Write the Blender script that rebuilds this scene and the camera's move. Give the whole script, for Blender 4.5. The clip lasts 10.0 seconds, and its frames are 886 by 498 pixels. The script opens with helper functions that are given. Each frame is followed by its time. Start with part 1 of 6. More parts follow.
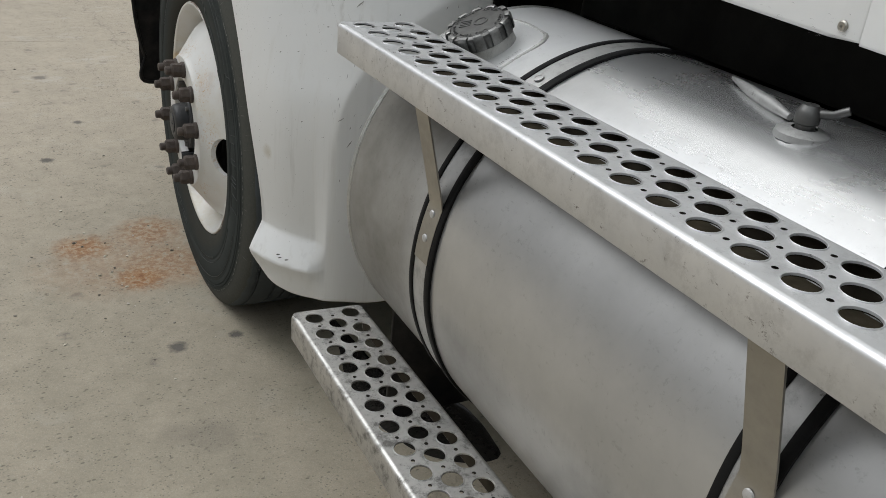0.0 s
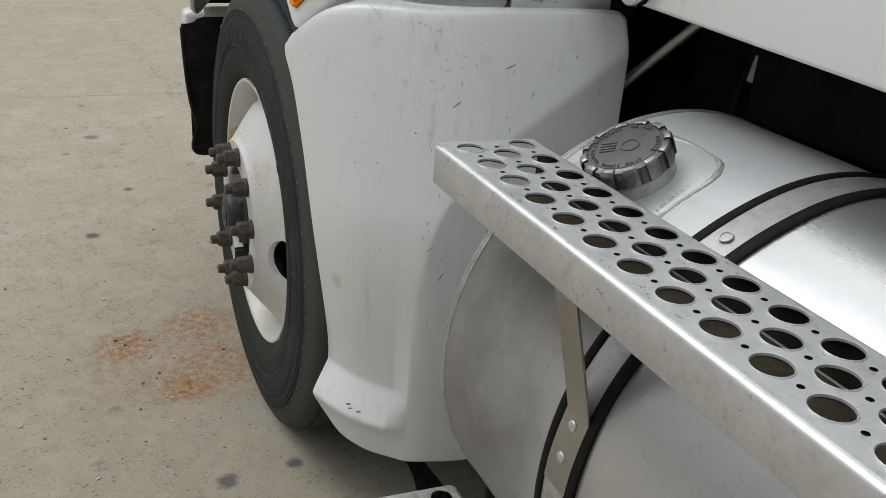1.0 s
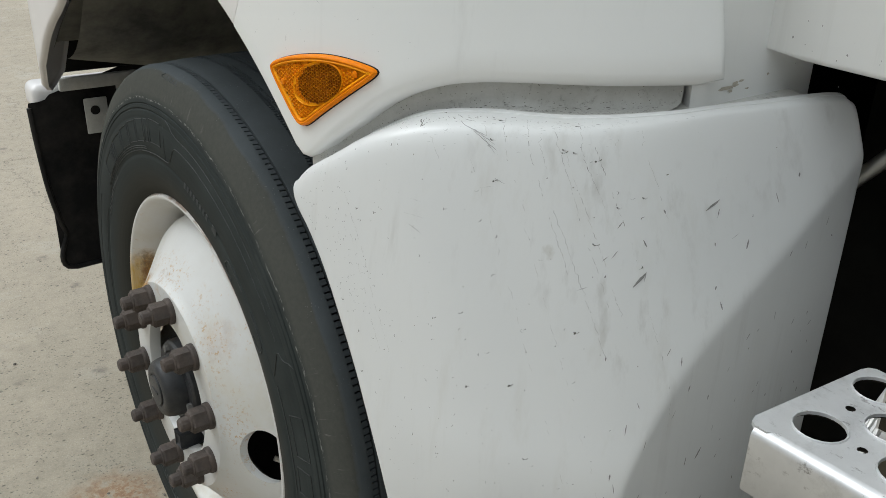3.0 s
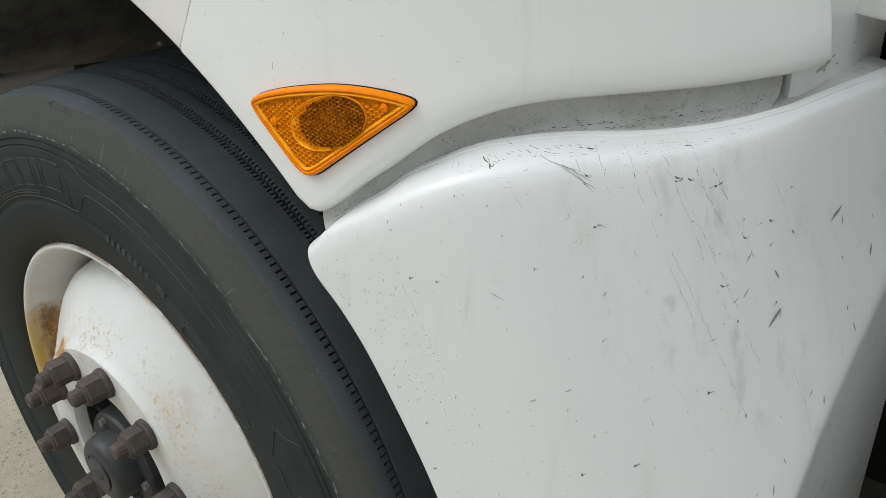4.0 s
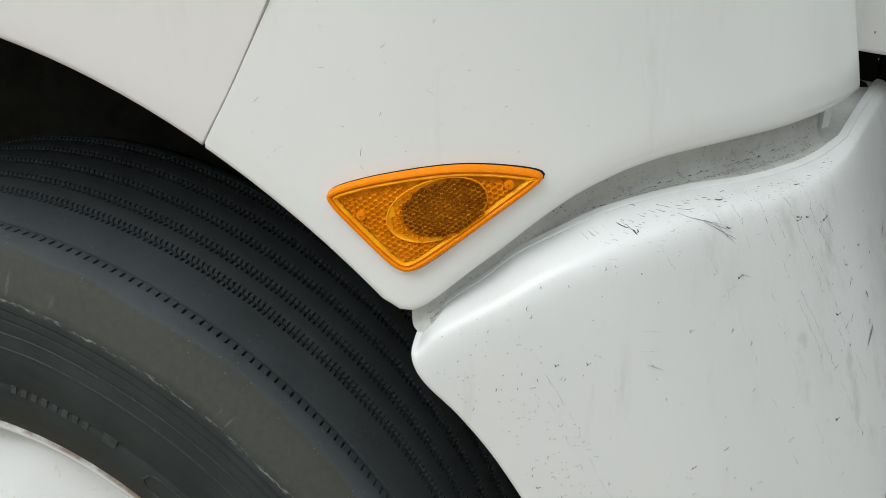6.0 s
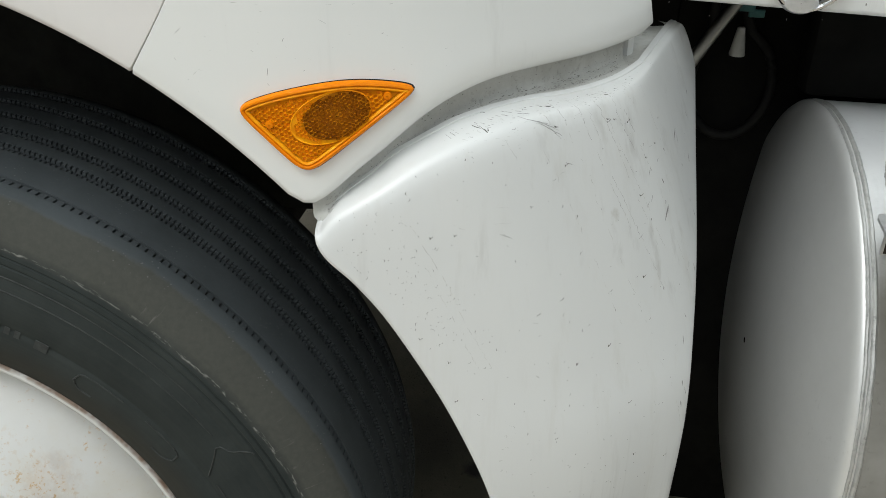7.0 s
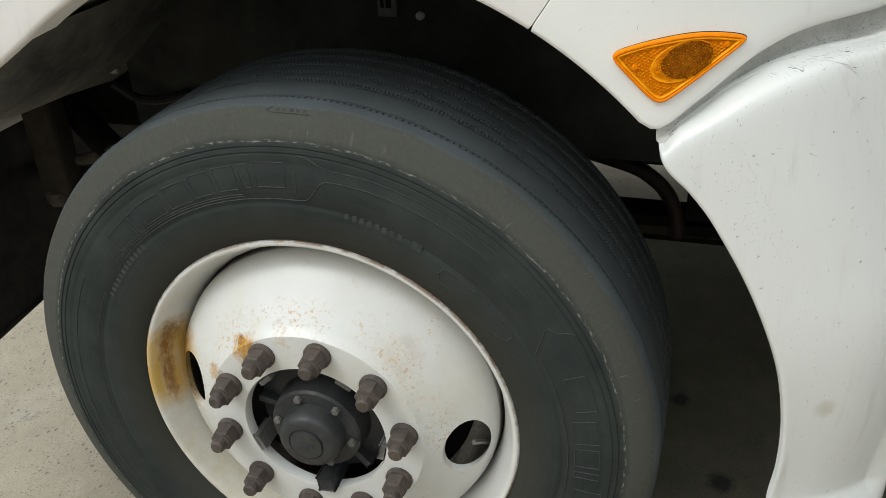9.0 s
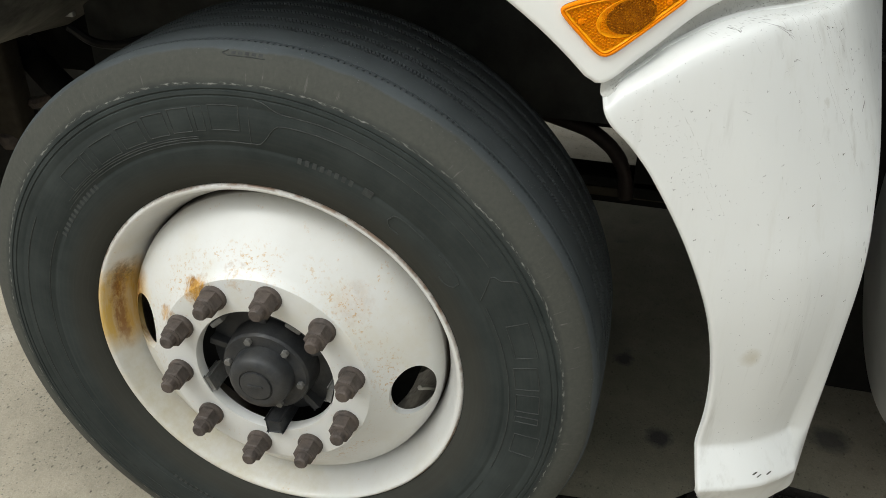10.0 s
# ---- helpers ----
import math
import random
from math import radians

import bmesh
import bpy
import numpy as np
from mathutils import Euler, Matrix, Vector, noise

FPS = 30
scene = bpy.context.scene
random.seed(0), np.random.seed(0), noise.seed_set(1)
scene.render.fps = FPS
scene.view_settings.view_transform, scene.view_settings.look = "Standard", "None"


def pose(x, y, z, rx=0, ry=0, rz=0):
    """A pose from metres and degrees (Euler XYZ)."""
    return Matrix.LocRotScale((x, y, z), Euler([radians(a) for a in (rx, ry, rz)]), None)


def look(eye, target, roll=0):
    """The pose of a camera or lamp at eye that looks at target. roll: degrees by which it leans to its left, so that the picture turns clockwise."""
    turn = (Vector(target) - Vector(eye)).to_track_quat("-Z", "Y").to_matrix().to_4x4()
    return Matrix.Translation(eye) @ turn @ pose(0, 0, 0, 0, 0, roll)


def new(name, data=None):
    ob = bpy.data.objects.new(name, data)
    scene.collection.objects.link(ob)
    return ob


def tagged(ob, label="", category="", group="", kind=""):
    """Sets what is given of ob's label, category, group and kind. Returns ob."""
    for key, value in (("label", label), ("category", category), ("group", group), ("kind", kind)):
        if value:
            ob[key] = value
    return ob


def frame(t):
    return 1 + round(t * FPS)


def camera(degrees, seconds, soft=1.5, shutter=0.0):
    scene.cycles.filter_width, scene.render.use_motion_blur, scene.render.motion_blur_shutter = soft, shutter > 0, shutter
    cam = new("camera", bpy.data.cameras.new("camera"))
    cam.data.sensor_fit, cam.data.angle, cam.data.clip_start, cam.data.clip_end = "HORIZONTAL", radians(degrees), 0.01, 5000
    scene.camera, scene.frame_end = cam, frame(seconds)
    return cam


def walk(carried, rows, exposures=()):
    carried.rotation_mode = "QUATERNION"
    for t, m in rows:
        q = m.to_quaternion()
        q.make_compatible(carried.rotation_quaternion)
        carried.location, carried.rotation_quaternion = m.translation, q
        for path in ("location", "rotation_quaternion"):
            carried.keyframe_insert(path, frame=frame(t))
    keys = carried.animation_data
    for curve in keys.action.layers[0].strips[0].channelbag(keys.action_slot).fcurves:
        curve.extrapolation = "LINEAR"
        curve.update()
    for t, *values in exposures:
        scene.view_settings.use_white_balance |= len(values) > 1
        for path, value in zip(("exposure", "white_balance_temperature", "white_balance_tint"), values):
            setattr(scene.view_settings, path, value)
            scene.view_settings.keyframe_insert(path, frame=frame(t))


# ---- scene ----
cam = camera(54.5, 10.0, 0.5)
PATH = [
    (0, (-0.426, -2.195, 1.225), (0.472, -0.639, 0.346), 5.9),
    (0.5, (-0.366, -1.968, 1.237), (0.52, -0.389, 0.387), 5.2),
    (1, (-0.33, -1.811, 1.246), (0.462, -0.175, 0.412), 4.3),
    (1.5, (-0.356, -1.637, 1.25), (0.469, -0.021, 0.408), 3.7),
    (2, (-0.395, -1.483, 1.251), (0.634, 0.018, 0.421), 3.2),
    (2.5, (-0.39, -1.339, 1.245), (0.73, 0.095, 0.414), 3.1),
    (3, (-0.339, -1.171, 1.246), (0.767, 0.276, 0.42), 1.5),
    (3.2, (-0.322, -1.135, 1.255), (0.769, 0.322, 0.426), 0.6),
    (4.3, (-0.37, -0.834, 1.269), (1.066, 0.173, 0.308), -1.2),
    (4.5, (-0.391, -0.795, 1.262), (1.106, 0.156, 0.339), -0.3),
    (5, (-0.331, -0.745, 1.241), (1.16, 0.27, 0.376), -1.8),
    (5.2, (-0.32, -0.72, 1.238), (1.164, 0.301, 0.368), -2.3),
    (6.3, (-0.474, -0.611, 1.276), (1.275, -0.245, 0.376), 0.3),
    (6.5, (-0.5, -0.607, 1.271), (1.253, -0.307, 0.356), 0.7),
    (7, (-0.582, -0.648, 1.281), (1.167, -0.41, 0.341), 1.3),
    (7.5, (-0.709, -0.722, 1.305), (1.036, -0.458, 0.365), 0.9),
    (8, (-0.799, -0.701, 1.321), (0.918, -0.303, 0.375), -0.8),
    (8.5, (-0.823, -0.584, 1.337), (0.87, -0.101, 0.388), -1.9),
    (9, (-0.852, -0.481, 1.329), (0.813, 0.03, 0.346), -2.5),
    (9.5, (-0.872, -0.459, 1.32), (0.778, 0.01, 0.292), -1.1),
    (10, (-0.888, -0.506, 1.32), (0.766, -0.092, 0.274), 0.7),
]
EXPOSURES = [(0.0, -0.44, 6300, 9), (1.5, -0.45, 6250, 8), (2.5, -0.30, 6200, 7), (3.2, -0.17, 6180, 6), (4.5, -0.07, 6180, 6), (7.5, -0.12, 6280, 5), (8.5, -0.05, 6320, 5), (10.0, 0.13, 6460, 5)]
walk(cam, [(t, look(eye, target, roll)) for t, eye, target, roll in PATH], EXPOSURES)
GY, GZ, GR = -0.02, 0.588, 0.580  # wheel arch: centre and radius in the y-z plane
WHEEL = Vector((0.0, 0.0, 0.475))
TX, TZ, TR = 0.409, 0.652, 0.315  # fuel tank: axis and radius

# ---- world and light ----
world = bpy.data.worlds.new("overcast")
scene.world = world
world.use_nodes = True
wn = world.node_tree
sky = wn.nodes.new("ShaderNodeTexSky")
sky.sky_type, sky.sun_disc = "NISHITA", False
sky.sun_elevation, sky.sun_rotation = radians(50), radians(-40)
sky.air_density, sky.dust_density = 1.0, 4.0
grey = wn.nodes.new("ShaderNodeHueSaturation")
grey.inputs["Saturation"].default_value = 0.10
wn.links.new(sky.outputs["Color"], grey.inputs["Color"])
# a cloud cover that is brighter overhead than at the horizon
way = wn.nodes.new("ShaderNodeTexCoord")
part_z = wn.nodes.new("ShaderNodeSeparateXYZ")
wn.links.new(way.outputs["Generated"], part_z.inputs[0])
cloud = wn.nodes.new("ShaderNodeMapRange")
cloud.inputs["From Min"].default_value, cloud.inputs["From Max"].default_value = 0.0, 1.0
cloud.inputs["To Min"].default_value, cloud.inputs["To Max"].default_value = 0.40, 3.2
height = wn.nodes.new("ShaderNodeMath")
height.operation, height.use_clamp = "POWER", True
height.inputs[1].default_value = 1.5
wn.links.new(part_z.outputs["Z"], height.inputs[0])
wn.links.new(height.outputs[0], cloud.inputs["Value"])
cover = wn.nodes.new("ShaderNodeVectorMath")
cover.operation = "MULTIPLY"
wn.links.new(grey.outputs["Color"], cover.inputs[0])
wn.links.new(cloud.outputs[0], cover.inputs[1])
wn.links.new(cover.outputs[0], wn.nodes["Background"].inputs["Color"])
wn.nodes["Background"].inputs["Strength"].default_value = 0.100
sun = new("sun", bpy.data.lights.new("sun", "SUN"))
sun.data.energy, sun.data.angle, sun.data.color = 0.80, radians(75), (0.96, 1.0, 0.99)
sun.matrix_world = look((-0.65, -1.1, 2.3), (0, 0, 0))


# ---- materials ----
class Nodes:
    """A short way to write node materials."""

    def __init__(self, name):
        self.mat = bpy.data.materials.new(name)
        self.mat.use_nodes = True
        self.tree = self.mat.node_tree
        self.bsdf = self.tree.nodes["Principled BSDF"]
        self.where = self.tree.nodes.new("ShaderNodeNewGeometry").outputs["Position"]

    def put(self, node, key, value):
        if isinstance(value, bpy.types.NodeSocket):
            self.tree.links.new(value, node.inputs[key])
        else:
            node.inputs[key].default_value = value

    def add(self, kind, out=0, **keys):
        node = self.tree.nodes.new("ShaderNode" + kind)
        for key, value in keys.items():
            self.put(node, key.replace("_", " "), value)
        return node.outputs[out]

    def scaled(self, s, at=None):
        node = self.tree.nodes.new("ShaderNodeVectorMath")
        node.operation = "MULTIPLY"
        self.put(node, 0, at or self.where)
        self.put(node, 1, s)
        return node.outputs[0]

    def noise(self, scale, detail=4.0, rough=0.6, at=None, distort=0.0):
        return self.add("TexNoise", Vector=at or self.where, Scale=scale, Detail=detail, Roughness=rough, Distortion=distort)

    def cells(self, scale, at=None, feature="F1"):
        node = self.tree.nodes.new("ShaderNodeTexVoronoi")
        node.feature = feature
        self.put(node, "Vector", at or self.where)
        self.put(node, "Scale", scale)
        return node.outputs["Distance"]

    def ramp(self, value, a, b, low=0.0, high=1.0):
        node = self.tree.nodes.new("ShaderNodeMapRange")
        for key, v in (("Value", value), ("From Min", a), ("From Max", b), ("To Min", low), ("To Max", high)):
            self.put(node, key, v)
        return node.outputs[0]

    def math(self, op, a, b=0.0):
        node = self.tree.nodes.new("ShaderNodeMath")
        node.operation = op
        self.put(node, 0, a)
        self.put(node, 1, b)
        return node.outputs[0]

    def mix(self, fac, a, b):
        node = self.tree.nodes.new("ShaderNodeMix")
        node.data_type = "RGBA"
        for key, v in ((0, fac), (6, a), (7, b)):
            self.put(node, key, (*v, 1.0) if isinstance(v, tuple) and len(v) == 3 else v)
        return node.outputs[2]

    def blob(self, at, radius, soft=0.4, wobble=0.0, scale=20.0):
        """1 inside a ragged patch round a place, 0 outside."""
        node = self.tree.nodes.new("ShaderNodeVectorMath")
        node.operation = "DISTANCE"
        self.put(node, 0, self.where)
        self.put(node, 1, at)
        d = node.outputs["Value"]
        if wobble:
            d = self.math("ADD", d, self.math("MULTIPLY", self.math("SUBTRACT", self.noise(scale, 5.0, 0.7), 0.5), wobble))
        return self.ramp(d, radius, radius * (1 - soft))

    def bump(self, height, strength, distance=0.002, after=None):
        node = self.tree.nodes.new("ShaderNodeBump")
        self.put(node, "Height", height)
        self.put(node, "Strength", strength)
        self.put(node, "Distance", distance)
        if after:
            self.put(node, "Normal", after)
        return node.outputs[0]

    def done(self, **keys):
        for key, v in keys.items():
            self.put(self.bsdf, key.replace("_", " "), (*v, 1.0) if isinstance(v, tuple) and len(v) == 3 else v)
        return self.mat


def paint(name, colour, dirty, grime=(0.30, 0.28, 0.25), smudges=False):
    n = Nodes(name)
    fine, wide = n.noise(60, 6, 0.7), n.noise(5, 4, 0.6)
    runs = n.noise(1.0, 5, 0.65, n.scaled((55.0, 55.0, 3.5)))
    runs = n.math("MULTIPLY", n.ramp(runs, 0.55, 0.78), n.ramp(wide, 0.42, 0.68))
    specks = n.math("MULTIPLY", n.ramp(n.noise(1.0, 5, 0.8, n.scaled((330.0, 330.0, 210.0))), 0.68, 0.72), n.ramp(n.noise(9, 2), 0.48, 0.6))
    c = n.mix(n.ramp(wide, 0.3, 0.75, 0, 0.25), colour, tuple(v * 0.92 for v in colour))
    c = n.mix(n.math("MULTIPLY", runs, dirty), c, grime)
    c = n.mix(n.math("MULTIPLY", specks, dirty), c, (0.16, 0.14, 0.12))
    if smudges:
        # a yellow-brown handling smudge, pale brown dirt washed down in veils, and two grey dabs
        veil = n.noise(1.0, 5, 0.7, n.scaled((34.0, 34.0, 1.6)))
        c = n.mix(n.math("MULTIPLY", n.ramp(veil, 0.52, 0.70), n.ramp(n.noise(4.0, 3), 0.42, 0.60, 0.0, 0.20)), c, (0.46, 0.43, 0.365))
        c = n.mix(n.math("MULTIPLY", n.blob((0.033, -0.680, 0.636), 0.019, 0.8, 0.014, 60.0), 0.75), c, (0.42, 0.37, 0.27))
        c = n.mix(n.math("MULTIPLY", n.blob((0.122, -0.711, 0.953), 0.010, 0.5, 0.010, 150.0), 0.7), c, (0.40, 0.375, 0.32))
        c = n.mix(n.math("MULTIPLY", n.blob((0.135, -0.735, 0.962), 0.010, 0.6, 0.014, 150.0), 0.6), c, (0.36, 0.36, 0.34))
    r = n.ramp(fine, 0.3, 0.75, 0.42, 0.58)
    return n.done(Base_Color=c, Roughness=r, Coat_Weight=0.5, Coat_Roughness=n.ramp(wide, 0.3, 0.7, 0.10, 0.22), Normal=n.bump(n.noise(260, 3), 0.03, 0.001))


WHITE = paint("white_paint", (0.675, 0.68, 0.67), 0.6, smudges=True)
CREAM = paint("cream_white_paint", (0.765, 0.742, 0.728), 0.25)
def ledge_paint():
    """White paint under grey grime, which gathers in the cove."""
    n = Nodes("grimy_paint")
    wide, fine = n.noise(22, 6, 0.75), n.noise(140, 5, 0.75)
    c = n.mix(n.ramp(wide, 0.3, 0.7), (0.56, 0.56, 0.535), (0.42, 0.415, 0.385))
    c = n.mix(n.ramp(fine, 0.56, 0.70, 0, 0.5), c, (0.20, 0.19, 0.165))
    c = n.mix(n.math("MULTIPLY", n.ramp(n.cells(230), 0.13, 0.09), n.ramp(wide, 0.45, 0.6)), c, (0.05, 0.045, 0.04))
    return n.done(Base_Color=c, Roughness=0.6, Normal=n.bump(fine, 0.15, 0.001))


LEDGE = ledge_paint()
PANEL = paint("panel_paint", (0.80, 0.805, 0.79), 0.25)


def metal(name, colour, rough, streak=(1.0, 1.0, 1.0), cloud=3.0, spots=0.0, metallic=1.0, dull=0.8, grime=0.0):
    n = Nodes(name)
    wide = n.noise(cloud, 6, 0.65)
    grain = n.noise(1.0, 4, 0.6, n.scaled(streak))
    marks = n.math("MULTIPLY", n.ramp(n.noise(1.0, 5, 0.75, n.scaled((170.0, 90.0, 130.0))), 0.60, 0.68), n.ramp(n.noise(11, 3), 0.42, 0.6))
    c = n.mix(n.ramp(wide, 0.3, 0.7), colour, tuple(v * dull for v in colour))
    c = n.mix(n.math("MULTIPLY", marks, spots), c, (0.12, 0.11, 0.10))
    if grime:
        c = n.mix(n.math("MULTIPLY", n.ramp(n.noise(32, 7, 0.8), 0.50, 0.64), grime), c, (0.085, 0.08, 0.07))
    r = n.math("ADD", n.ramp(wide, 0.3, 0.75, rough * 0.8, rough * 1.25), n.ramp(grain, 0.3, 0.7, -0.05, 0.06))
    return n.done(Base_Color=c, Metallic=metallic, Roughness=r, Normal=n.bump(grain, 0.06, 0.001))


def tank_metal():
    """Brushed aluminium under a film of road dust, thicker low down and near the head, with shade below the step put
    into its colour.
    """
    n = Nodes("tank_aluminium")
    wide, grain = n.noise(3.5, 6, 0.65), n.noise(1.0, 4, 0.6, n.scaled((150.0, 9.0, 150.0)))
    xyz = n.tree.nodes.new("ShaderNodeSeparateXYZ")
    n.put(xyz, 0, n.where)
    c = n.mix(n.ramp(wide, 0.3, 0.7), (0.72, 0.725, 0.725), (0.62, 0.625, 0.625))
    marks = n.math("MULTIPLY", n.ramp(n.noise(1.0, 5, 0.75, n.scaled((150.0, 60.0, 120.0))), 0.60, 0.68), n.ramp(n.noise(11, 3), 0.42, 0.6))
    c = n.mix(n.math("MULTIPLY", marks, 0.3), c, (0.16, 0.15, 0.14))
    # the film, dust plus step shade: height above the ground, ragged rims, fine runs
    runs = n.noise(1.0, 5, 0.7, n.scaled((40.0, 40.0, 4.0)))
    low = n.math("ADD", xyz.outputs["Z"], n.math("MULTIPLY", n.math("SUBTRACT", runs, 0.5), 0.04))
    film = n.math("MULTIPLY", n.ramp(low, 0.94, 0.86), n.math("MAXIMUM", n.ramp(xyz.outputs["Y"], -1.30, -1.16, 0.42, 1.0), n.ramp(low, 0.60, 0.70, 0.70, 0.0)))
    film = n.math("MULTIPLY", film, n.ramp(wide, 0.25, 0.7, 0.7, 1.0))
    tone = n.mix(n.ramp(n.noise(7, 4, 0.6), 0.35, 0.7), (0.112, 0.101, 0.075), (0.070, 0.063, 0.046))
    c = n.mix(n.math("MULTIPLY", film, 0.94), c, tone)
    fleck = n.math("MULTIPLY", n.ramp(n.noise(1.0, 6, 0.8, n.scaled((140.0, 110.0, 70.0))), 0.58, 0.66), n.math("MULTIPLY", film, n.ramp(n.noise(8, 4), 0.38, 0.55)))
    c = n.mix(n.math("MULTIPLY", fleck, 0.5), c, (0.07, 0.06, 0.05))
    r = n.math("ADD", n.ramp(wide, 0.3, 0.75, 0.29, 0.38), n.ramp(grain, 0.3, 0.7, -0.012, 0.012))
    r = n.math("ADD", n.math("ADD", r, n.math("MULTIPLY", film, 0.14)), n.ramp(xyz.outputs["Y"], -1.262, -1.225, -0.05, 0.05))
    metal_part = n.math("SUBTRACT", n.ramp(xyz.outputs["Y"], -1.262, -1.225, 0.85, 0.42), n.math("MULTIPLY", film, 0.30))
    return n.done(Base_Color=c, Metallic=metal_part, Roughness=r, Normal=n.bump(n.noise(14, 3, 0.5), 0.012, 0.002, n.bump(grain, 0.006, 0.001)))


TANK = tank_metal()
HEAD = metal("head_aluminium", (0.66, 0.66, 0.645), 0.38, (8.0, 60.0, 8.0), 3.0, 0.12, 0.50, 0.86)
STEP = metal("step_aluminium", (0.71, 0.715, 0.72), 0.44, (60.0, 14.0, 60.0), 9.0, 1.0, 0.76, 0.80, 0.16)
STEP_DIRTY = metal("grimy_step_aluminium", (0.62, 0.61, 0.585), 0.46, (60.0, 14.0, 60.0), 16.0, 1.0, 0.85, 0.7, 0.7)
WELD = metal("weld_aluminium", (0.54, 0.54, 0.52), 0.46, (90.0, 90.0, 90.0), 30.0, 0.6, 0.6, 0.7, 0.35)
STRAP = metal("bracket_steel", (0.43, 0.41, 0.365), 0.45, (30.0, 30.0, 30.0), 14.0, 0.3)
CAP = metal("cap_alloy", (0.17, 0.17, 0.165), 0.46, (80.0, 80.0, 80.0), 22.0, 0.6, 0.9, 0.6)
CAP_PALE = metal("pale_cap_alloy", (0.36, 0.36, 0.35), 0.42, (80.0, 80.0, 80.0), 40.0, 0.8, 0.9, 0.45)
BAND = metal("strap_steel", (0.52, 0.52, 0.51), 0.5, (60.0, 14.0, 60.0), 12.0, 0.8, 0.7, 0.7, 0.3)
CHROME = metal("chrome", (0.62, 0.63, 0.64), 0.10, (20.0, 20.0, 20.0), 30.0, 0.0)


def plain(name, colour, rough, vary=0.35, scale=25.0, bump=0.15, dust=0.0, dust_colour=(0.25, 0.22, 0.18), gloss=0.3):
    n = Nodes(name)
    wide, fine = n.noise(scale, 5, 0.65), n.noise(scale * 9, 4, 0.6)
    c = n.mix(n.ramp(wide, 0.3, 0.7), colour, tuple(v * (1 - vary) for v in colour))
    if dust:
        c = n.mix(n.math("MULTIPLY", n.ramp(n.noise(scale * 0.4, 6, 0.7), 0.4, 0.7), dust), c, dust_colour)
    return n.done(Base_Color=c, Roughness=n.ramp(wide, 0.3, 0.7, rough * 0.85, min(1.0, rough * 1.1)), Specular_IOR_Level=gloss, Normal=n.bump(fine, bump, 0.001))


BLACK = plain("black_plastic", (0.016, 0.016, 0.017), 0.5, 0.3, 30, 0.2, 0.1, gloss=0.15)
LINER = plain("dusty_liner", (0.12, 0.12, 0.112), 0.8, 0.45, 9, 0.4, 0.8, (0.32, 0.305, 0.26), 0.1)
DARK = plain("chassis_steel", (0.012, 0.012, 0.011), 0.75, 0.4, 14, 0.3, 0.25, (0.03, 0.027, 0.023), 0.06)
UNDER = plain("dark_brown_matte", (0.050, 0.043, 0.033), 0.9, 0.4, 30, 0.4, 0.4, (0.085, 0.072, 0.052), 0.1)
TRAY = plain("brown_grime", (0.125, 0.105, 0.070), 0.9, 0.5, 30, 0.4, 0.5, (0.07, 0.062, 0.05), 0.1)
STRIP = plain("black_rubber_strip", (0.010, 0.010, 0.010), 0.6, 0.3, 40, 0.3, gloss=0.12)
HUB = plain("hub_paint", (0.035, 0.037, 0.04), 0.45, 0.4, 50, 0.3, 0.12)
TAG = plain("white_plastic", (0.6, 0.6, 0.57), 0.5, 0.2, 60, 0.1, 0.2)
NUT = plain("rusty_steel", (0.092, 0.076, 0.067), 0.66, 0.5, 90, 0.6, 0.5, (0.125, 0.092, 0.072))
BOLT = plain("dull_steel", (0.14, 0.14, 0.135), 0.55, 0.4, 80, 0.4, 0.3)
GLASS_DARK = plain("rubber_line", (0.008, 0.008, 0.008), 0.6, 0.2, 40, 0.1)


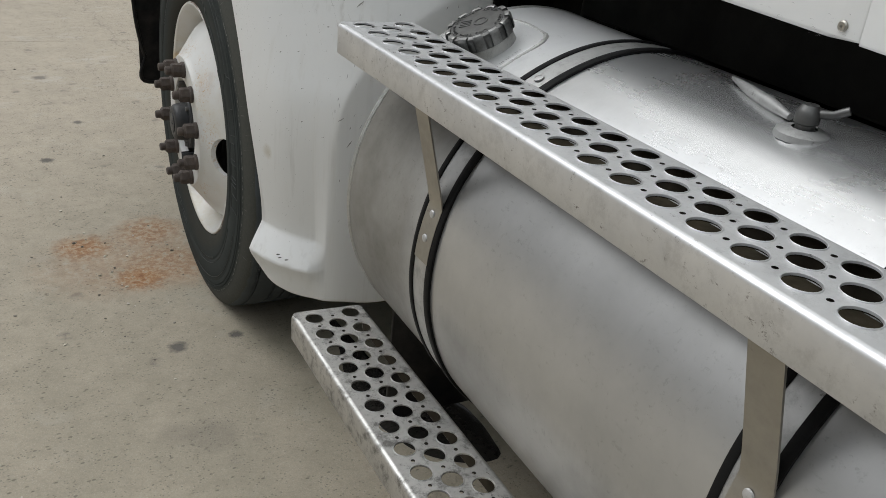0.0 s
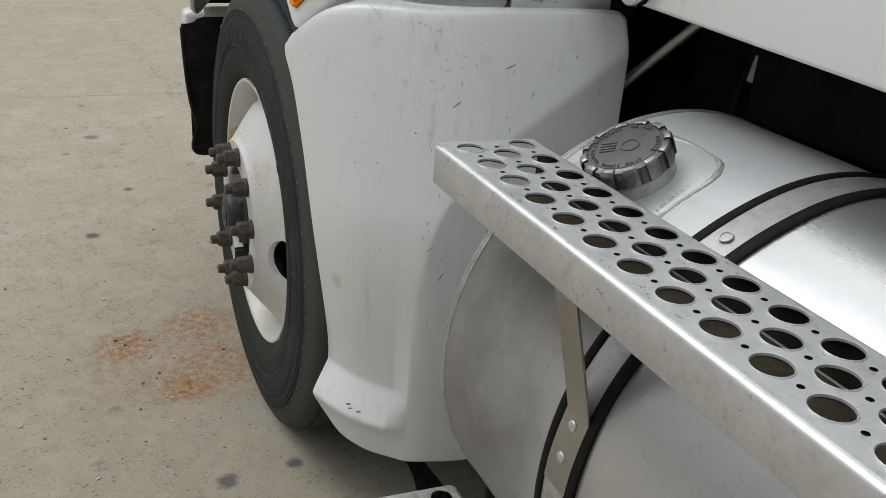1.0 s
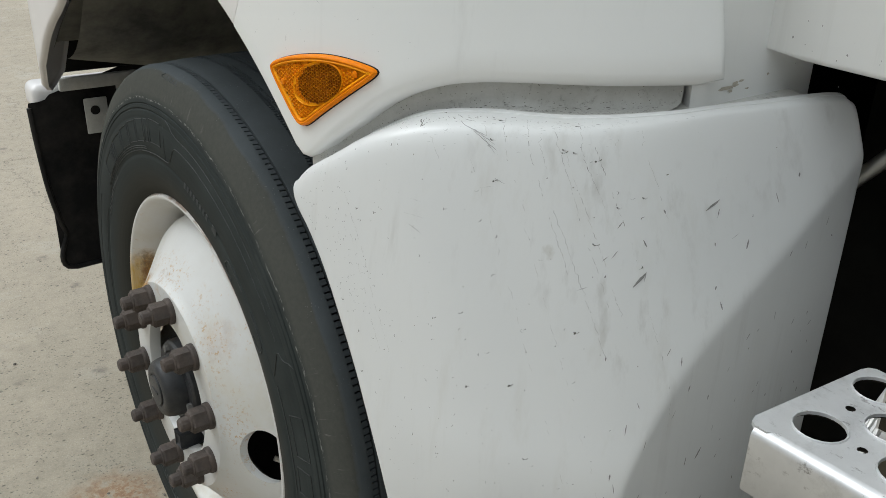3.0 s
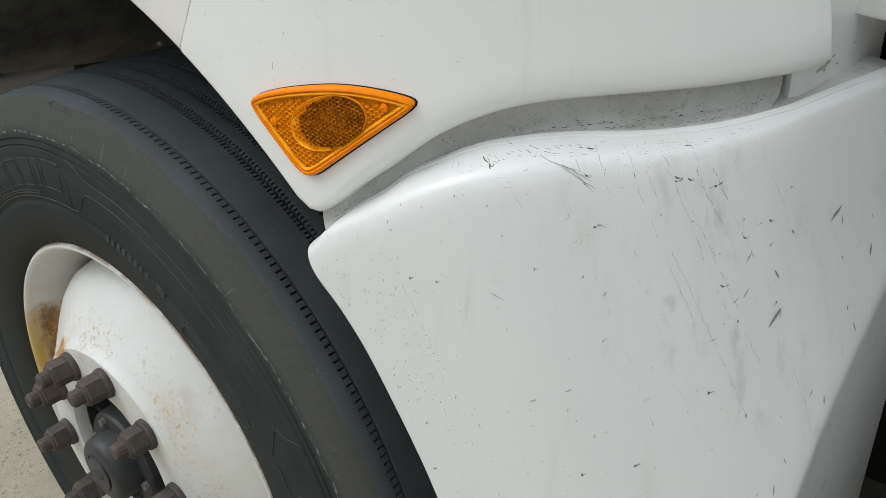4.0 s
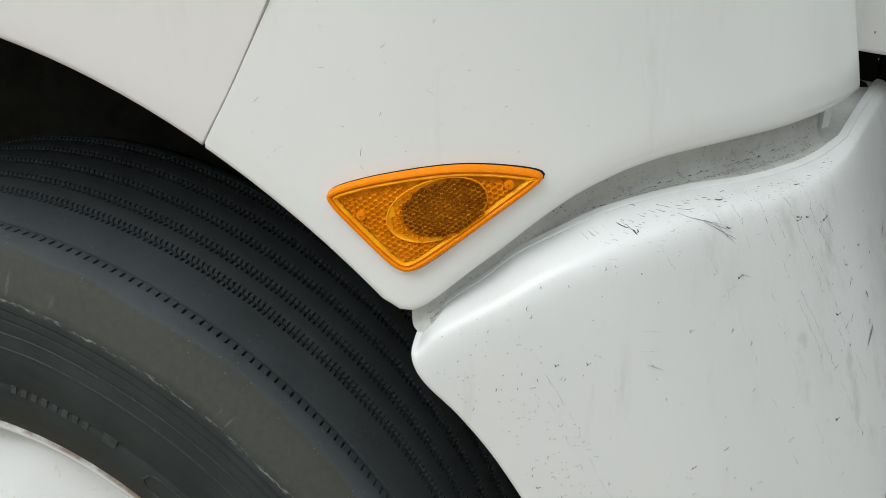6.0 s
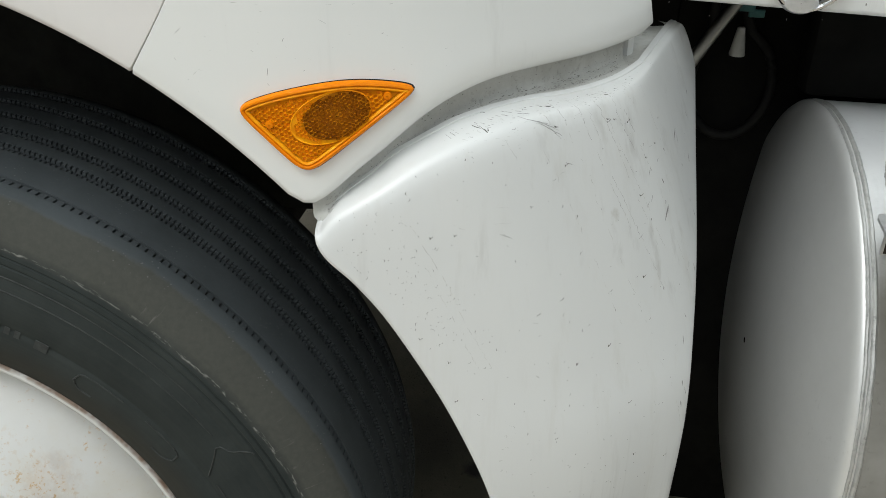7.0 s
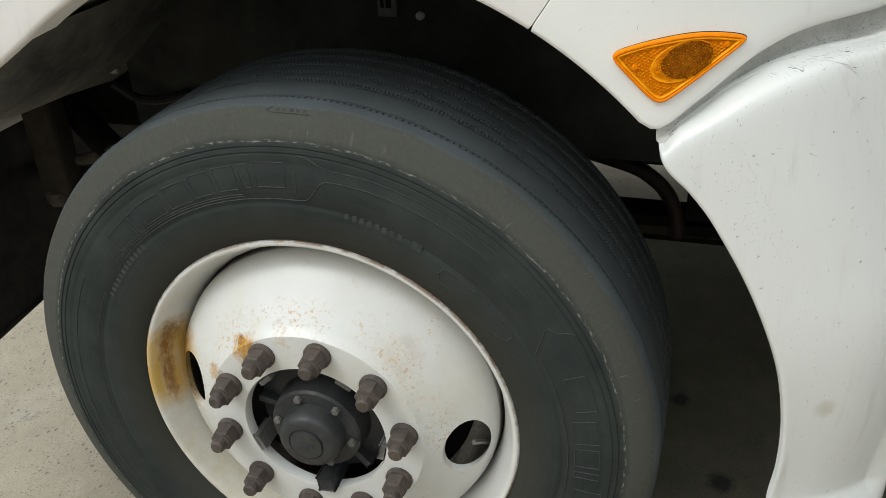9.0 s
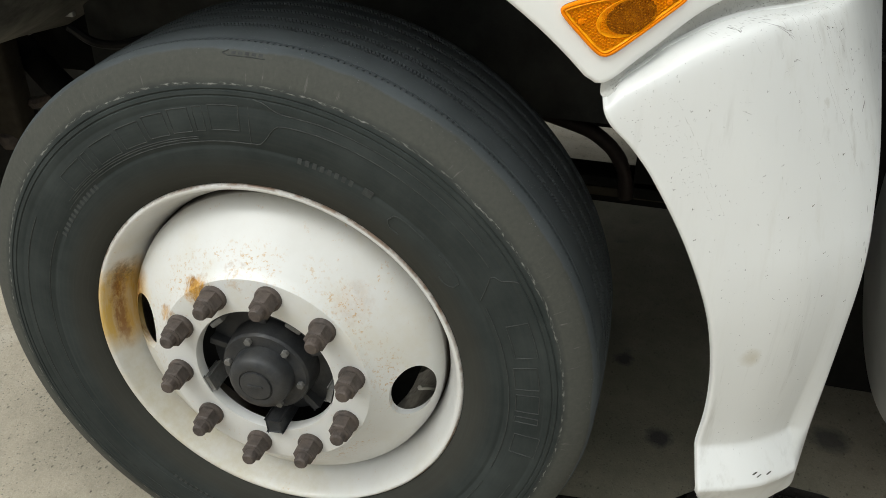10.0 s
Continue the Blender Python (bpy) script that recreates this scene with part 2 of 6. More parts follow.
def rubber():
    n = Nodes("tyre_rubber")
    wide, fine = n.noise(9, 6, 0.7), n.noise(150, 4, 0.65)
    off = n.tree.nodes.new("ShaderNodeVectorMath")
    off.operation = "SUBTRACT"
    n.put(off, 0, n.where)
    n.put(off, 1, (0.0, 0.0, WHEEL[2]))
    flat_off = n.scaled((0.0, 1.0, 1.0), off.outputs[0])
    far = n.tree.nodes.new("ShaderNodeVectorMath")
    far.operation = "LENGTH"
    n.put(far, 0, flat_off)
    r = n.math("ADD", far.outputs["Value"], n.math("MULTIPLY", n.math("SUBTRACT", wide, 0.5), 0.012))
    c = n.mix(n.ramp(wide, 0.35, 0.7), (0.027, 0.0315, 0.0305), (0.044, 0.050, 0.048))
    # worn shoulder, brown bead, pale scuff line
    worn = n.math("MULTIPLY", n.ramp(r, 0.446, 0.458), n.ramp(r, 0.4915, 0.4895))
    c = n.mix(n.math("MULTIPLY", worn, n.ramp(fine, 0.2, 0.8, 0.55, 0.95)), c, (0.086, 0.086, 0.075))
    bead = n.math("MULTIPLY", n.ramp(r, 0.352, 0.325), 0.6)
    c = n.mix(bead, c, (0.046, 0.043, 0.035))
    # scrapes that run out from the hub, by angle and radius
    split = n.tree.nodes.new("ShaderNodeSeparateXYZ")
    n.put(split, 0, off.outputs[0])
    join = n.tree.nodes.new("ShaderNodeCombineXYZ")
    n.put(join, 0, n.math("ARCTAN2", split.outputs["Y"], split.outputs["Z"]))
    n.put(join, 1, far.outputs["Value"])
    scuff = n.math("MULTIPLY", n.ramp(n.math("ABSOLUTE", n.math("SUBTRACT", r, 0.4500)), 0.0020, 0.0006), n.ramp(n.noise(1.0, 4, 0.6, n.scaled((38.0, 300.0, 1.0), join.outputs[0])), 0.50, 0.64))
    c = n.mix(n.math("MULTIPLY", scuff, 0.8), c, (0.26, 0.255, 0.235))
    scrape = n.ramp(n.noise(1.0, 4, 0.7, n.scaled((75.0, 22.0, 1.0), join.outputs[0])), 0.60, 0.74)
    scrape = n.math("MULTIPLY", scrape, n.math("MULTIPLY", n.ramp(r, 0.447, 0.452), n.ramp(r, 0.484, 0.462)))
    c = n.mix(n.math("MULTIPLY", scrape, n.ramp(n.noise(5, 2), 0.45, 0.60, 0.08, 0.8)), c, (0.22, 0.215, 0.195))
    rings = n.noise(1.0, 3, 0.6, n.scaled((2.0, 260.0, 1.0), join.outputs[0]))
    c = n.mix(n.ramp(rings, 0.45, 0.70, 0.0, 0.10), c, (0.080, 0.080, 0.072))
    # pale grains of grit on the tread, and pale dabs on the worn shoulder
    grit = n.math("MULTIPLY", n.ramp(n.cells(230), 0.19, 0.10), n.math("MULTIPLY", n.ramp(r, 0.480, 0.490), n.ramp(n.noise(30, 3), 0.5, 0.62)))
    c = n.mix(n.math("MULTIPLY", grit, 0.7), c, (0.30, 0.30, 0.29))
    # the tread's dusty bluish ribs
    ribs = n.math("MULTIPLY", n.ramp(r, 0.4885, 0.4905), n.ramp(wide, 0.3, 0.7, 0.5, 0.85))
    c = n.mix(ribs, c, (0.092, 0.103, 0.110))
    return n.done(Base_Color=c, Roughness=n.ramp(wide, 0.3, 0.7, 0.55, 0.75), Specular_IOR_Level=0.03, Normal=n.bump(fine, 0.12, 0.001))


RUBBER = rubber()


def rim_paint():
    n = Nodes("rim_paint")
    wide, fine = n.noise(8, 5, 0.65), n.noise(130, 4, 0.7)
    c = n.mix(n.ramp(wide, 0.3, 0.75), (0.66, 0.66, 0.645), (0.60, 0.593, 0.565))
    # rust freckles round the bolt flange
    freckle = n.math("MULTIPLY", n.ramp(n.noise(110, 5, 0.75), 0.60, 0.70), n.ramp(n.noise(14, 4), 0.46, 0.62))
    c = n.mix(n.math("MULTIPLY", freckle, 0.7), c, (0.50, 0.27, 0.06))
    off = n.tree.nodes.new("ShaderNodeVectorMath")
    off.operation = "SUBTRACT"
    n.put(off, 0, n.where)
    n.put(off, 1, (0.0, 0.0, WHEEL[2]))
    far = n.tree.nodes.new("ShaderNodeVectorMath")
    far.operation = "LENGTH"
    n.put(far, 0, n.scaled((0.0, 1.0, 1.0), off.outputs[0]))
    rad = far.outputs["Value"]
    # yellowish dust film, rust specks round the bolt circle's rim
    c = n.mix(n.ramp(n.noise(6, 5, 0.7), 0.50, 0.75, 0.0, 0.5), c, (0.56, 0.50, 0.36))
    speck = n.math("MULTIPLY", n.ramp(n.noise(170, 4, 0.7), 0.55, 0.63), n.math("MULTIPLY", n.ramp(n.math("ABSOLUTE", n.math("SUBTRACT", rad, 0.190)), 0.030, 0.004), n.ramp(n.noise(13, 3), 0.42, 0.55)))
    c = n.mix(n.math("MULTIPLY", speck, 0.7), c, (0.47, 0.26, 0.045))
    # rust that ran down the barrel: an ochre wash, brown streaks along the rim, a dark core
    xyz = n.tree.nodes.new("ShaderNodeSeparateXYZ")
    n.put(xyz, 0, n.where)
    inside_rim = n.ramp(xyz.outputs["X"], 0.058, 0.062)
    streak = n.noise(1.0, 5, 0.7, n.scaled((95.0, 60.0, 9.0)))
    patch = n.math("MULTIPLY", n.blob((0.088, 0.277, 0.512), 0.098, 0.45, 0.05, 22.0), inside_rim)
    c = n.mix(n.math("MULTIPLY", patch, n.ramp(streak, 0.35, 0.60, 0.60, 0.98)), c, (0.58, 0.36, 0.06))
    core = n.math("MULTIPLY", patch, n.ramp(n.math("ADD", n.math("ABSOLUTE", n.math("SUBTRACT", xyz.outputs["X"], 0.090)), n.math("MULTIPLY", n.math("SUBTRACT", n.noise(30, 5, 0.7), 0.5), 0.035)), 0.013, 0.004))
    c = n.mix(n.math("MULTIPLY", core, n.ramp(n.noise(1.0, 6, 0.75, n.scaled((80.0, 60.0, 26.0))), 0.36, 0.52, 0.15, 0.95)), c, (0.26, 0.105, 0.016))
    smoke = n.math("MULTIPLY", n.blob((0.095, 0.268, 0.574), 0.034, 0.6, 0.05, 50.0), n.ramp(n.noise(90, 5, 0.75), 0.40, 0.58))
    c = n.mix(n.math("MULTIPLY", smoke, 0.75), c, (0.17, 0.13, 0.075))
    for at, r, amount in (((0.035, 0.088, 0.603), 0.030, 1.0), ((0.04, 0.152, 0.556), 0.018, 0.8), ((0.045, 0.030, 0.640), 0.022, 0.5), ((0.05, -0.140, 0.617), 0.035, 0.18)):
        mask = n.math("MULTIPLY", n.blob(at, r, 0.4, 0.06, 38.0), n.ramp(n.noise(1.0, 6, 0.75, n.scaled((55.0, 55.0, 24.0))), 0.30, 0.52))
        c = n.mix(n.math("MULTIPLY", mask, amount), c, n.mix(n.ramp(n.noise(1.0, 5, 0.75, n.scaled((60.0, 60.0, 28.0))), 0.40, 0.60), (0.50, 0.26, 0.035), (0.24, 0.105, 0.018)))
    # yellow dust washed into the foot of the barrel, and a broken brown line on the lip
    foot = n.math("MULTIPLY", n.blob((0.10, 0.17, 0.24), 0.30, 0.6, 0.16, 8.0), inside_rim)
    c = n.mix(n.math("MULTIPLY", foot, n.ramp(n.noise(24, 6, 0.75), 0.35, 0.65, 0.2, 0.7)), c, (0.50, 0.45, 0.32))
    lip = n.math("MULTIPLY", n.ramp(n.math("ABSOLUTE", n.math("SUBTRACT", rad, 0.3002)), 0.0030, 0.0008), n.ramp(n.noise(16, 4, 0.7), 0.42, 0.58, 0.1, 0.85))
    c = n.mix(lip, c, (0.17, 0.085, 0.035))
    # brown line in the joint between disc and barrel
    joint = n.math("MULTIPLY", n.ramp(n.math("ABSOLUTE", n.math("SUBTRACT", rad, 0.2622)), 0.0024, 0.0008), n.ramp(n.noise(9, 4, 0.7), 0.25, 0.5, 0.5, 1.0))
    c = n.mix(joint, c, (0.05, 0.032, 0.018))
    return n.done(Base_Color=c, Roughness=n.ramp(fine, 0.3, 0.7, 0.32, 0.48), Coat_Weight=0.2, Normal=n.bump(fine, 0.05, 0.001))


RIM = rim_paint()


def amber(name, light, dark, cell, strength, rough=0.25, odd=None):
    n = Nodes(name)
    d = n.cells(cell)
    c = n.mix(n.ramp(n.noise(cell * 0.5, 3, 0.6), 0.35, 0.65), light, dark)
    # single cells lighter or darker: prism glints put into the colour
    if odd:
        lot = n.tree.nodes.new("ShaderNodeNewGeometry").outputs["Random Per Island"]
        c = n.mix(n.ramp(lot, 0.0, 1.0, 0.0, 0.5), c, tuple(0.45 * v for v in light))
        c = n.mix(n.ramp(lot, 0.66, 0.86, 0.0, 0.8), c, odd)
    return n.done(Base_Color=c, Roughness=rough, Coat_Weight=0.03, Coat_Roughness=0.04, Normal=n.bump(d, strength, 0.001), Specular_IOR_Level=0.07)


AMBER_RIM = amber("amber_rim", (0.84, 0.235, 0.002), (0.78, 0.21, 0.002), 300.0, 0.02)
AMBER = amber("amber_prisms", (0.82, 0.275, 0.003), (0.66, 0.205, 0.002), 120.0, 0.02, 0.25, (0.90, 0.33, 0.005))
AMBER_DEEP = amber("amber_reflector", (0.23, 0.062, 0.003), (0.36, 0.108, 0.003), 260.0, 0.1, 0.25, (0.60, 0.22, 0.006))
AMBER_EDGE = amber("amber_edge", (0.95, 0.40, 0.006), (0.85, 0.29, 0.004), 150.0, 0.02)


def concrete():
    n = Nodes("concrete")
    big, mid, fine = n.noise(0.9, 6, 0.6), n.noise(7, 6, 0.7), n.noise(140, 4, 0.7)
    c = n.mix(n.ramp(big, 0.3, 0.7), (0.48, 0.415, 0.318), (0.395, 0.340, 0.258))
    c = n.mix(n.ramp(mid, 0.35, 0.75, 0, 0.7), c, (0.36, 0.32, 0.25))
    c = n.mix(n.ramp(fine, 0.45, 0.70, 0, 0.38), c, (0.22, 0.195, 0.16))
    c = n.mix(n.ramp(n.noise(320, 3, 0.7), 0.55, 0.68, 0, 0.6), c, (0.62, 0.58, 0.50))
    c = n.mix(n.ramp(n.noise(60, 5, 0.8), 0.56, 0.72, 0, 0.5), c, (0.52, 0.485, 0.42))
    c = n.mix(n.ramp(n.noise(28, 6, 0.75), 0.50, 0.68, 0, 0.38), c, (0.27, 0.24, 0.195))
    c = n.mix(n.ramp(n.noise(3.2, 6, 0.7), 0.55, 0.72, 0, 0.5), c, (0.53, 0.505, 0.45))
    pits = n.math("MULTIPLY", n.ramp(n.cells(42, n.scaled((1.0, 1.6, 1.0))), 0.21, 0.12), n.ramp(n.noise(7, 4, 0.7), 0.44, 0.54))
    small = n.math("MULTIPLY", n.ramp(n.cells(110), 0.26, 0.16), n.ramp(n.noise(13, 3), 0.42, 0.54))
    pits = n.math("MAXIMUM", pits, n.math("MULTIPLY", small, 0.75))
    c = n.mix(n.math("MULTIPLY", pits, 0.85), c, (0.075, 0.065, 0.052))
    # shade near and beneath the truck, put into the ground's colour
    truck_shade = n.blob((0.9, -0.7, 0.0), 2.6, 0.55, 1.2, 1.1)
    c = n.mix(n.math("MULTIPLY", truck_shade, n.ramp(mid, 0.3, 0.7, 0.35, 0.6)), c, (0.225, 0.205, 0.152))
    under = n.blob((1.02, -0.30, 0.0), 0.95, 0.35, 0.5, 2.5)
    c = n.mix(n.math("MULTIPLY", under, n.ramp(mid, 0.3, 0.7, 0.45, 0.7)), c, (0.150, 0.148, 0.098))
    blots = n.math("MULTIPLY", n.ramp(n.cells(6.5), 0.16, 0.09), n.ramp(n.noise(23, 5, 0.7), 0.42, 0.6))
    c = n.mix(n.math("MULTIPLY", blots, 0.55), c, (0.12, 0.11, 0.10))
    grit = n.noise(45, 6, 0.75)
    for at, r, amount in (((-0.225, 0.30, 0), 0.095, 0.95), ((-0.10, 0.055, 0), 0.082, 1.0), ((-0.02, 0.36, 0), 0.13, 0.75), ((0.01, 0.12, 0), 0.17, 0.6), ((-0.17, 0.17, 0), 0.24, 0.38)):
        mask = n.math("MULTIPLY", n.blob(at, r, 0.6, 0.09, 26.0), n.ramp(grit, 0.38, 0.54))
        c = n.mix(n.math("MULTIPLY", mask, amount), c, n.mix(n.ramp(grit, 0.42, 0.62), (0.36, 0.190, 0.072), (0.20, 0.093, 0.045)))
    for at, r, amount in (((-0.077, -0.323, 0), 0.03, 0.8), ((0.073, -0.312, 0), 0.022, 0.8), ((-0.083, -0.69, 0), 0.07, 0.25), ((-0.15, -0.66, 0), 0.05, 0.2), ((-0.253, 1.05, 0), 0.03, 0.8), ((-0.10, 1.463, 0), 0.025, 0.7), ((-0.187, 2.14, 0), 0.04, 0.6), ((0.565, -0.63, 0), 0.036, 0.95), ((0.82, -0.535, 0), 0.03, 0.9), ((0.655, -0.99, 0), 0.05, 0.8), ((0.9, -0.4, 0), 0.16, 0.5)):
        mask = n.blob(at, r, 0.55, 0.035, 45.0)
        c = n.mix(n.math("MULTIPLY", mask, amount), c, (0.055, 0.052, 0.05))
    # hairline cracks
    wander = n.math("MULTIPLY", n.math("SUBTRACT", n.noise(3.0, 6, 0.7), 0.5), 0.45)
    xyz = n.tree.nodes.new("ShaderNodeSeparateXYZ")
    n.put(xyz, 0, n.where)
    for offset, slope in ((0.50, 0.085), (0.78, 0.06)):
        line = n.math("ADD", n.math("ADD", xyz.outputs["X"], n.math("MULTIPLY", xyz.outputs["Y"], slope)), wander)
        crack = n.ramp(n.math("ABSOLUTE", n.math("SUBTRACT", line, offset)), 0.006, 0.001)
        crack = n.math("MULTIPLY", crack, n.ramp(xyz.outputs["Y"], 1.2, 2.0))
        c = n.mix(n.math("MULTIPLY", crack, 0.55), c, (0.14, 0.125, 0.105))
    h = n.math("ADD", fine, n.math("MULTIPLY", pits, -0.8))
    return n.done(Base_Color=c, Roughness=n.ramp(mid, 0.3, 0.7, 0.78, 0.95), Normal=n.bump(h, 0.5, 0.003))


CONCRETE = concrete()


# ---- mesh helpers ----
def part(name, bm, material, parent=None, label="", smooth=True, angle=40):
    """Links a bmesh as one mesh object under a thing or a part."""
    bmesh.ops.recalc_face_normals(bm, faces=bm.faces)
    for f in bm.faces:
        f.smooth = smooth
    if smooth:
        for e in bm.edges:
            if len(e.link_faces) == 2 and e.calc_face_angle(0) > radians(angle):
                e.smooth = False
    me = bpy.data.meshes.new(name)
    bm.to_mesh(me)
    bm.free()
    me.materials.append(material)
    ob = new(name, me)
    ob.parent = parent
    return tagged(ob, label) if label else ob


def thing(name, label, category, at=(0, 0, 0), kind="", group=""):
    ob = new(name)
    ob.location = at
    return tagged(ob, label, category, group, kind)


def grid(points, closed_u=False, closed_v=False, bm=None):
    """A bmesh from rows of points."""
    bm = bm or bmesh.new()
    rows = [[bm.verts.new(p) for p in row] for row in points]
    nu, nv = len(rows), len(rows[0])
    for i in range(nu if closed_u else nu - 1):
        for j in range(nv if closed_v else nv - 1):
            a, b = rows[i], rows[(i + 1) % nu]
            bm.faces.new((a[j], a[(j + 1) % nv], b[(j + 1) % nv], b[j]))
    return bm


def lathe(profile, centre, segments=48, bm=None, axis="x", closed=False, wave=None):
    """Turns (along, radius) rows round an axis through the centre. wave(row, segment) shifts the radius."""
    rows = []
    for n, (s, r) in enumerate(profile):
        row = []
        for k in range(segments):
            a = 2 * math.pi * k / segments
            rr = r + (wave(n, k) if wave else 0.0)
            c, d = rr * math.cos(a), rr * math.sin(a)
            row.append({"x": (s, c, d), "y": (c, s, d), "z": (c, d, s)}[axis])
        rows.append([Vector(p) + Vector(centre) for p in row])
    return grid(rows, closed_u=closed, closed_v=True, bm=bm)


def capped(bm):
    bmesh.ops.holes_fill(bm, edges=[e for e in bm.edges if e.is_boundary], sides=0)
    return bm


def box(lo, hi, bevel=0.0, segments=2, bm=None, turn=None):
    bm = bm or bmesh.new()
    made = bmesh.ops.create_cube(bm, size=1.0)["verts"]
    lo, hi = Vector(lo), Vector(hi)
    for v in made:
        v.co = Vector([(lo[i] + hi[i]) / 2 + v.co[i] * (hi[i] - lo[i]) for i in range(3)])
        if turn:
            v.co = turn @ v.co
    if bevel:
        edges = list({e for v in made for e in v.link_edges})
        bmesh.ops.bevel(bm, geom=edges, offset=bevel, segments=segments, affect="EDGES", profile=0.5)
    return bm


def tube(path, radius, sides=10, bm=None, closed=False, ends=True):
    """A round bar along a path; radius may be one number or one a point."""
    path = [Vector(p) for p in path]
    rows, n = [], len(path)
    up = Vector((0.13, 0.31, 0.94)).normalized()
    for i, p in enumerate(path):
        a = path[(i - 1) % n] if closed or i else p
        b = path[(i + 1) % n] if closed or i < n - 1 else p
        d = (b - a).normalized()
        side = d.cross(up).normalized()
        top = side.cross(d).normalized()
        r = radius[i] if isinstance(radius, (list, tuple)) else radius
        rows.append([p + r * (math.cos(2 * math.pi * k / sides) * side + math.sin(2 * math.pi * k / sides) * top) for k in range(sides)])
    fresh = grid(rows, closed_u=closed, closed_v=True, bm=bm)
    if ends and not closed and bm is None:
        capped(fresh)
    return fresh


def spline(knots, count):
    """Points at even steps of a smooth curve through the knots (tuples of any length)."""
    k = np.array(knots, float)
    k = np.vstack([2 * k[0] - k[1], k, 2 * k[-1] - k[-2]])
    fine = []
    for i in range(1, len(k) - 2):
        for t in np.linspace(0, 1, 24, endpoint=False):
            a, b, c, d = k[i - 1 : i + 3]
            fine.append(0.5 * (2 * b + (c - a) * t + (2 * a - 5 * b + 4 * c - d) * t * t + (3 * b - a - 3 * c + d) * t**3))
    fine = np.vstack([fine, k[-2]])
    s = np.r_[0, np.cumsum(np.linalg.norm(np.diff(fine, axis=0), axis=1))]
    return np.array([[np.interp(v, s, fine[:, c]) for c in range(k.shape[1])] for v in np.linspace(0, s[-1], count)])


def coons(left, bottom, right, top):
    """A flat net of (a, z) between four border curves; left and right run upwards, bottom and top run from left to right."""
    nu, nv = len(bottom), len(left)
    u, v = np.linspace(0, 1, nu)[:, None, None], np.linspace(0, 1, nv)[None, :, None]
    b, t, l, r = bottom[:, None], top[:, None], left[None], right[None]
    corner = (1 - u) * (1 - v) * left[0] + u * (1 - v) * right[0] + (1 - u) * v * left[-1] + u * v * right[-1]
    return (1 - v) * b + v * t + (1 - u) * l + u * r - corner


def shell(points, inward, radius, depth):
    """A panel from a net of points, with rolled edges that turn inwards all round. inward: each point's way into the body; depth(i, j): how deep the edge returns there."""
    nu, nv = len(points), len(points[0])
    bm = grid([[Vector(p) for p in row] for row in points])
    bm.verts.ensure_lookup_table()
    loop = [(i, 0) for i in range(nu)] + [(nu - 1, j) for j in range(1, nv)] + [(i, nv - 1) for i in range(nu - 2, -1, -1)] + [(0, j) for j in range(nv - 2, 0, -1)]
    rows = [[bm.verts[i * nv + j] for i, j in loop]]
    m = len(loop)
    out = []
    for k, (i, j) in enumerate(loop):
        a, b = loop[k - 1], loop[(k + 1) % m]
        d = (Vector(points[b[0]][b[1]]) - Vector(points[a[0]][a[1]])).normalized()
        o = d.cross(Vector(inward[i][j])).normalized()
        ci, cj = min(max(i, 1), nu - 2), min(max(j, 1), nv - 2)
        inside = Vector(points[ci][cj]) - Vector(points[i][j])
        out.append(-o if o.dot(inside) > 0 else o)
    for step in range(1, 6):
        a = min(step, 4) * math.pi / 8
        row = []
        for k, (i, j) in enumerate(loop):
            p = Vector(points[i][j]) + (radius(i, j) if callable(radius) else radius) * (math.sin(a) * out[k] + (1 - math.cos(a)) * Vector(inward[i][j]))
            if step == 5:
                p += Vector(inward[i][j]) * depth(i, j) + 0.15 * depth(i, j) * out[k]
            row.append(bm.verts.new(p))
        rows.append(row)
    for a, b in zip(rows, rows[1:]):
        for k in range(m):
            bm.faces.new((a[k], a[(k + 1) % m], b[(k + 1) % m], b[k]))
    # a very tight edge stays crisp
    for k in range(m):
        e = bm.edges.get((rows[0][k], rows[0][(k + 1) % m]))
        if callable(radius) and radius(*loop[k]) < 0.002 and radius(*loop[(k + 1) % m]) < 0.002:
            e.smooth = False
    return bm


class Plan:
    """A body side that stands on a curve in plan and leans: rows of x and y at the height where the shift is 0, and rows of height and shift in y. rear: a flat face that cuts it off behind."""

    def __init__(self, knots, lean, rear=None):
        self.table, self.lean, self.rear = spline(knots, 500), lean, rear
        self.s = np.r_[0, np.cumsum(np.linalg.norm(np.diff(self.table, axis=0), axis=1))]

    def shift(self, z):
        return float(np.interp(z, self.lean[0], self.lean[1]))

    def at(self, a, z, push=0.0):
        x, y = (float(np.interp(a, self.s, self.table[:, c])) for c in range(2))
        y -= self.shift(z)
        if self.rear is not None:
            soft = float(np.interp(z, (0.46, 0.72), (0.014, 0.0012)))
            y = self.rear + soft * float(np.logaddexp(0, (y - self.rear) / soft))
        return Vector((x, y, float(z))) + float(push) * self.inward(a)

    def inward(self, a):
        x0, x1 = (np.interp(a + e, self.s, self.table[:, 0]) for e in (-0.004, 0.004))
        y0, y1 = (np.interp(a + e, self.s, self.table[:, 1]) for e in (-0.004, 0.004))
        return Vector((float(y0 - y1), float(x1 - x0), 0.0)).normalized()

    def arc(self, y, z):
        """How far along the curve a place lies, from its y and z."""
        return float(np.interp(-y, -(self.table[:, 1] - self.shift(z)), self.s))


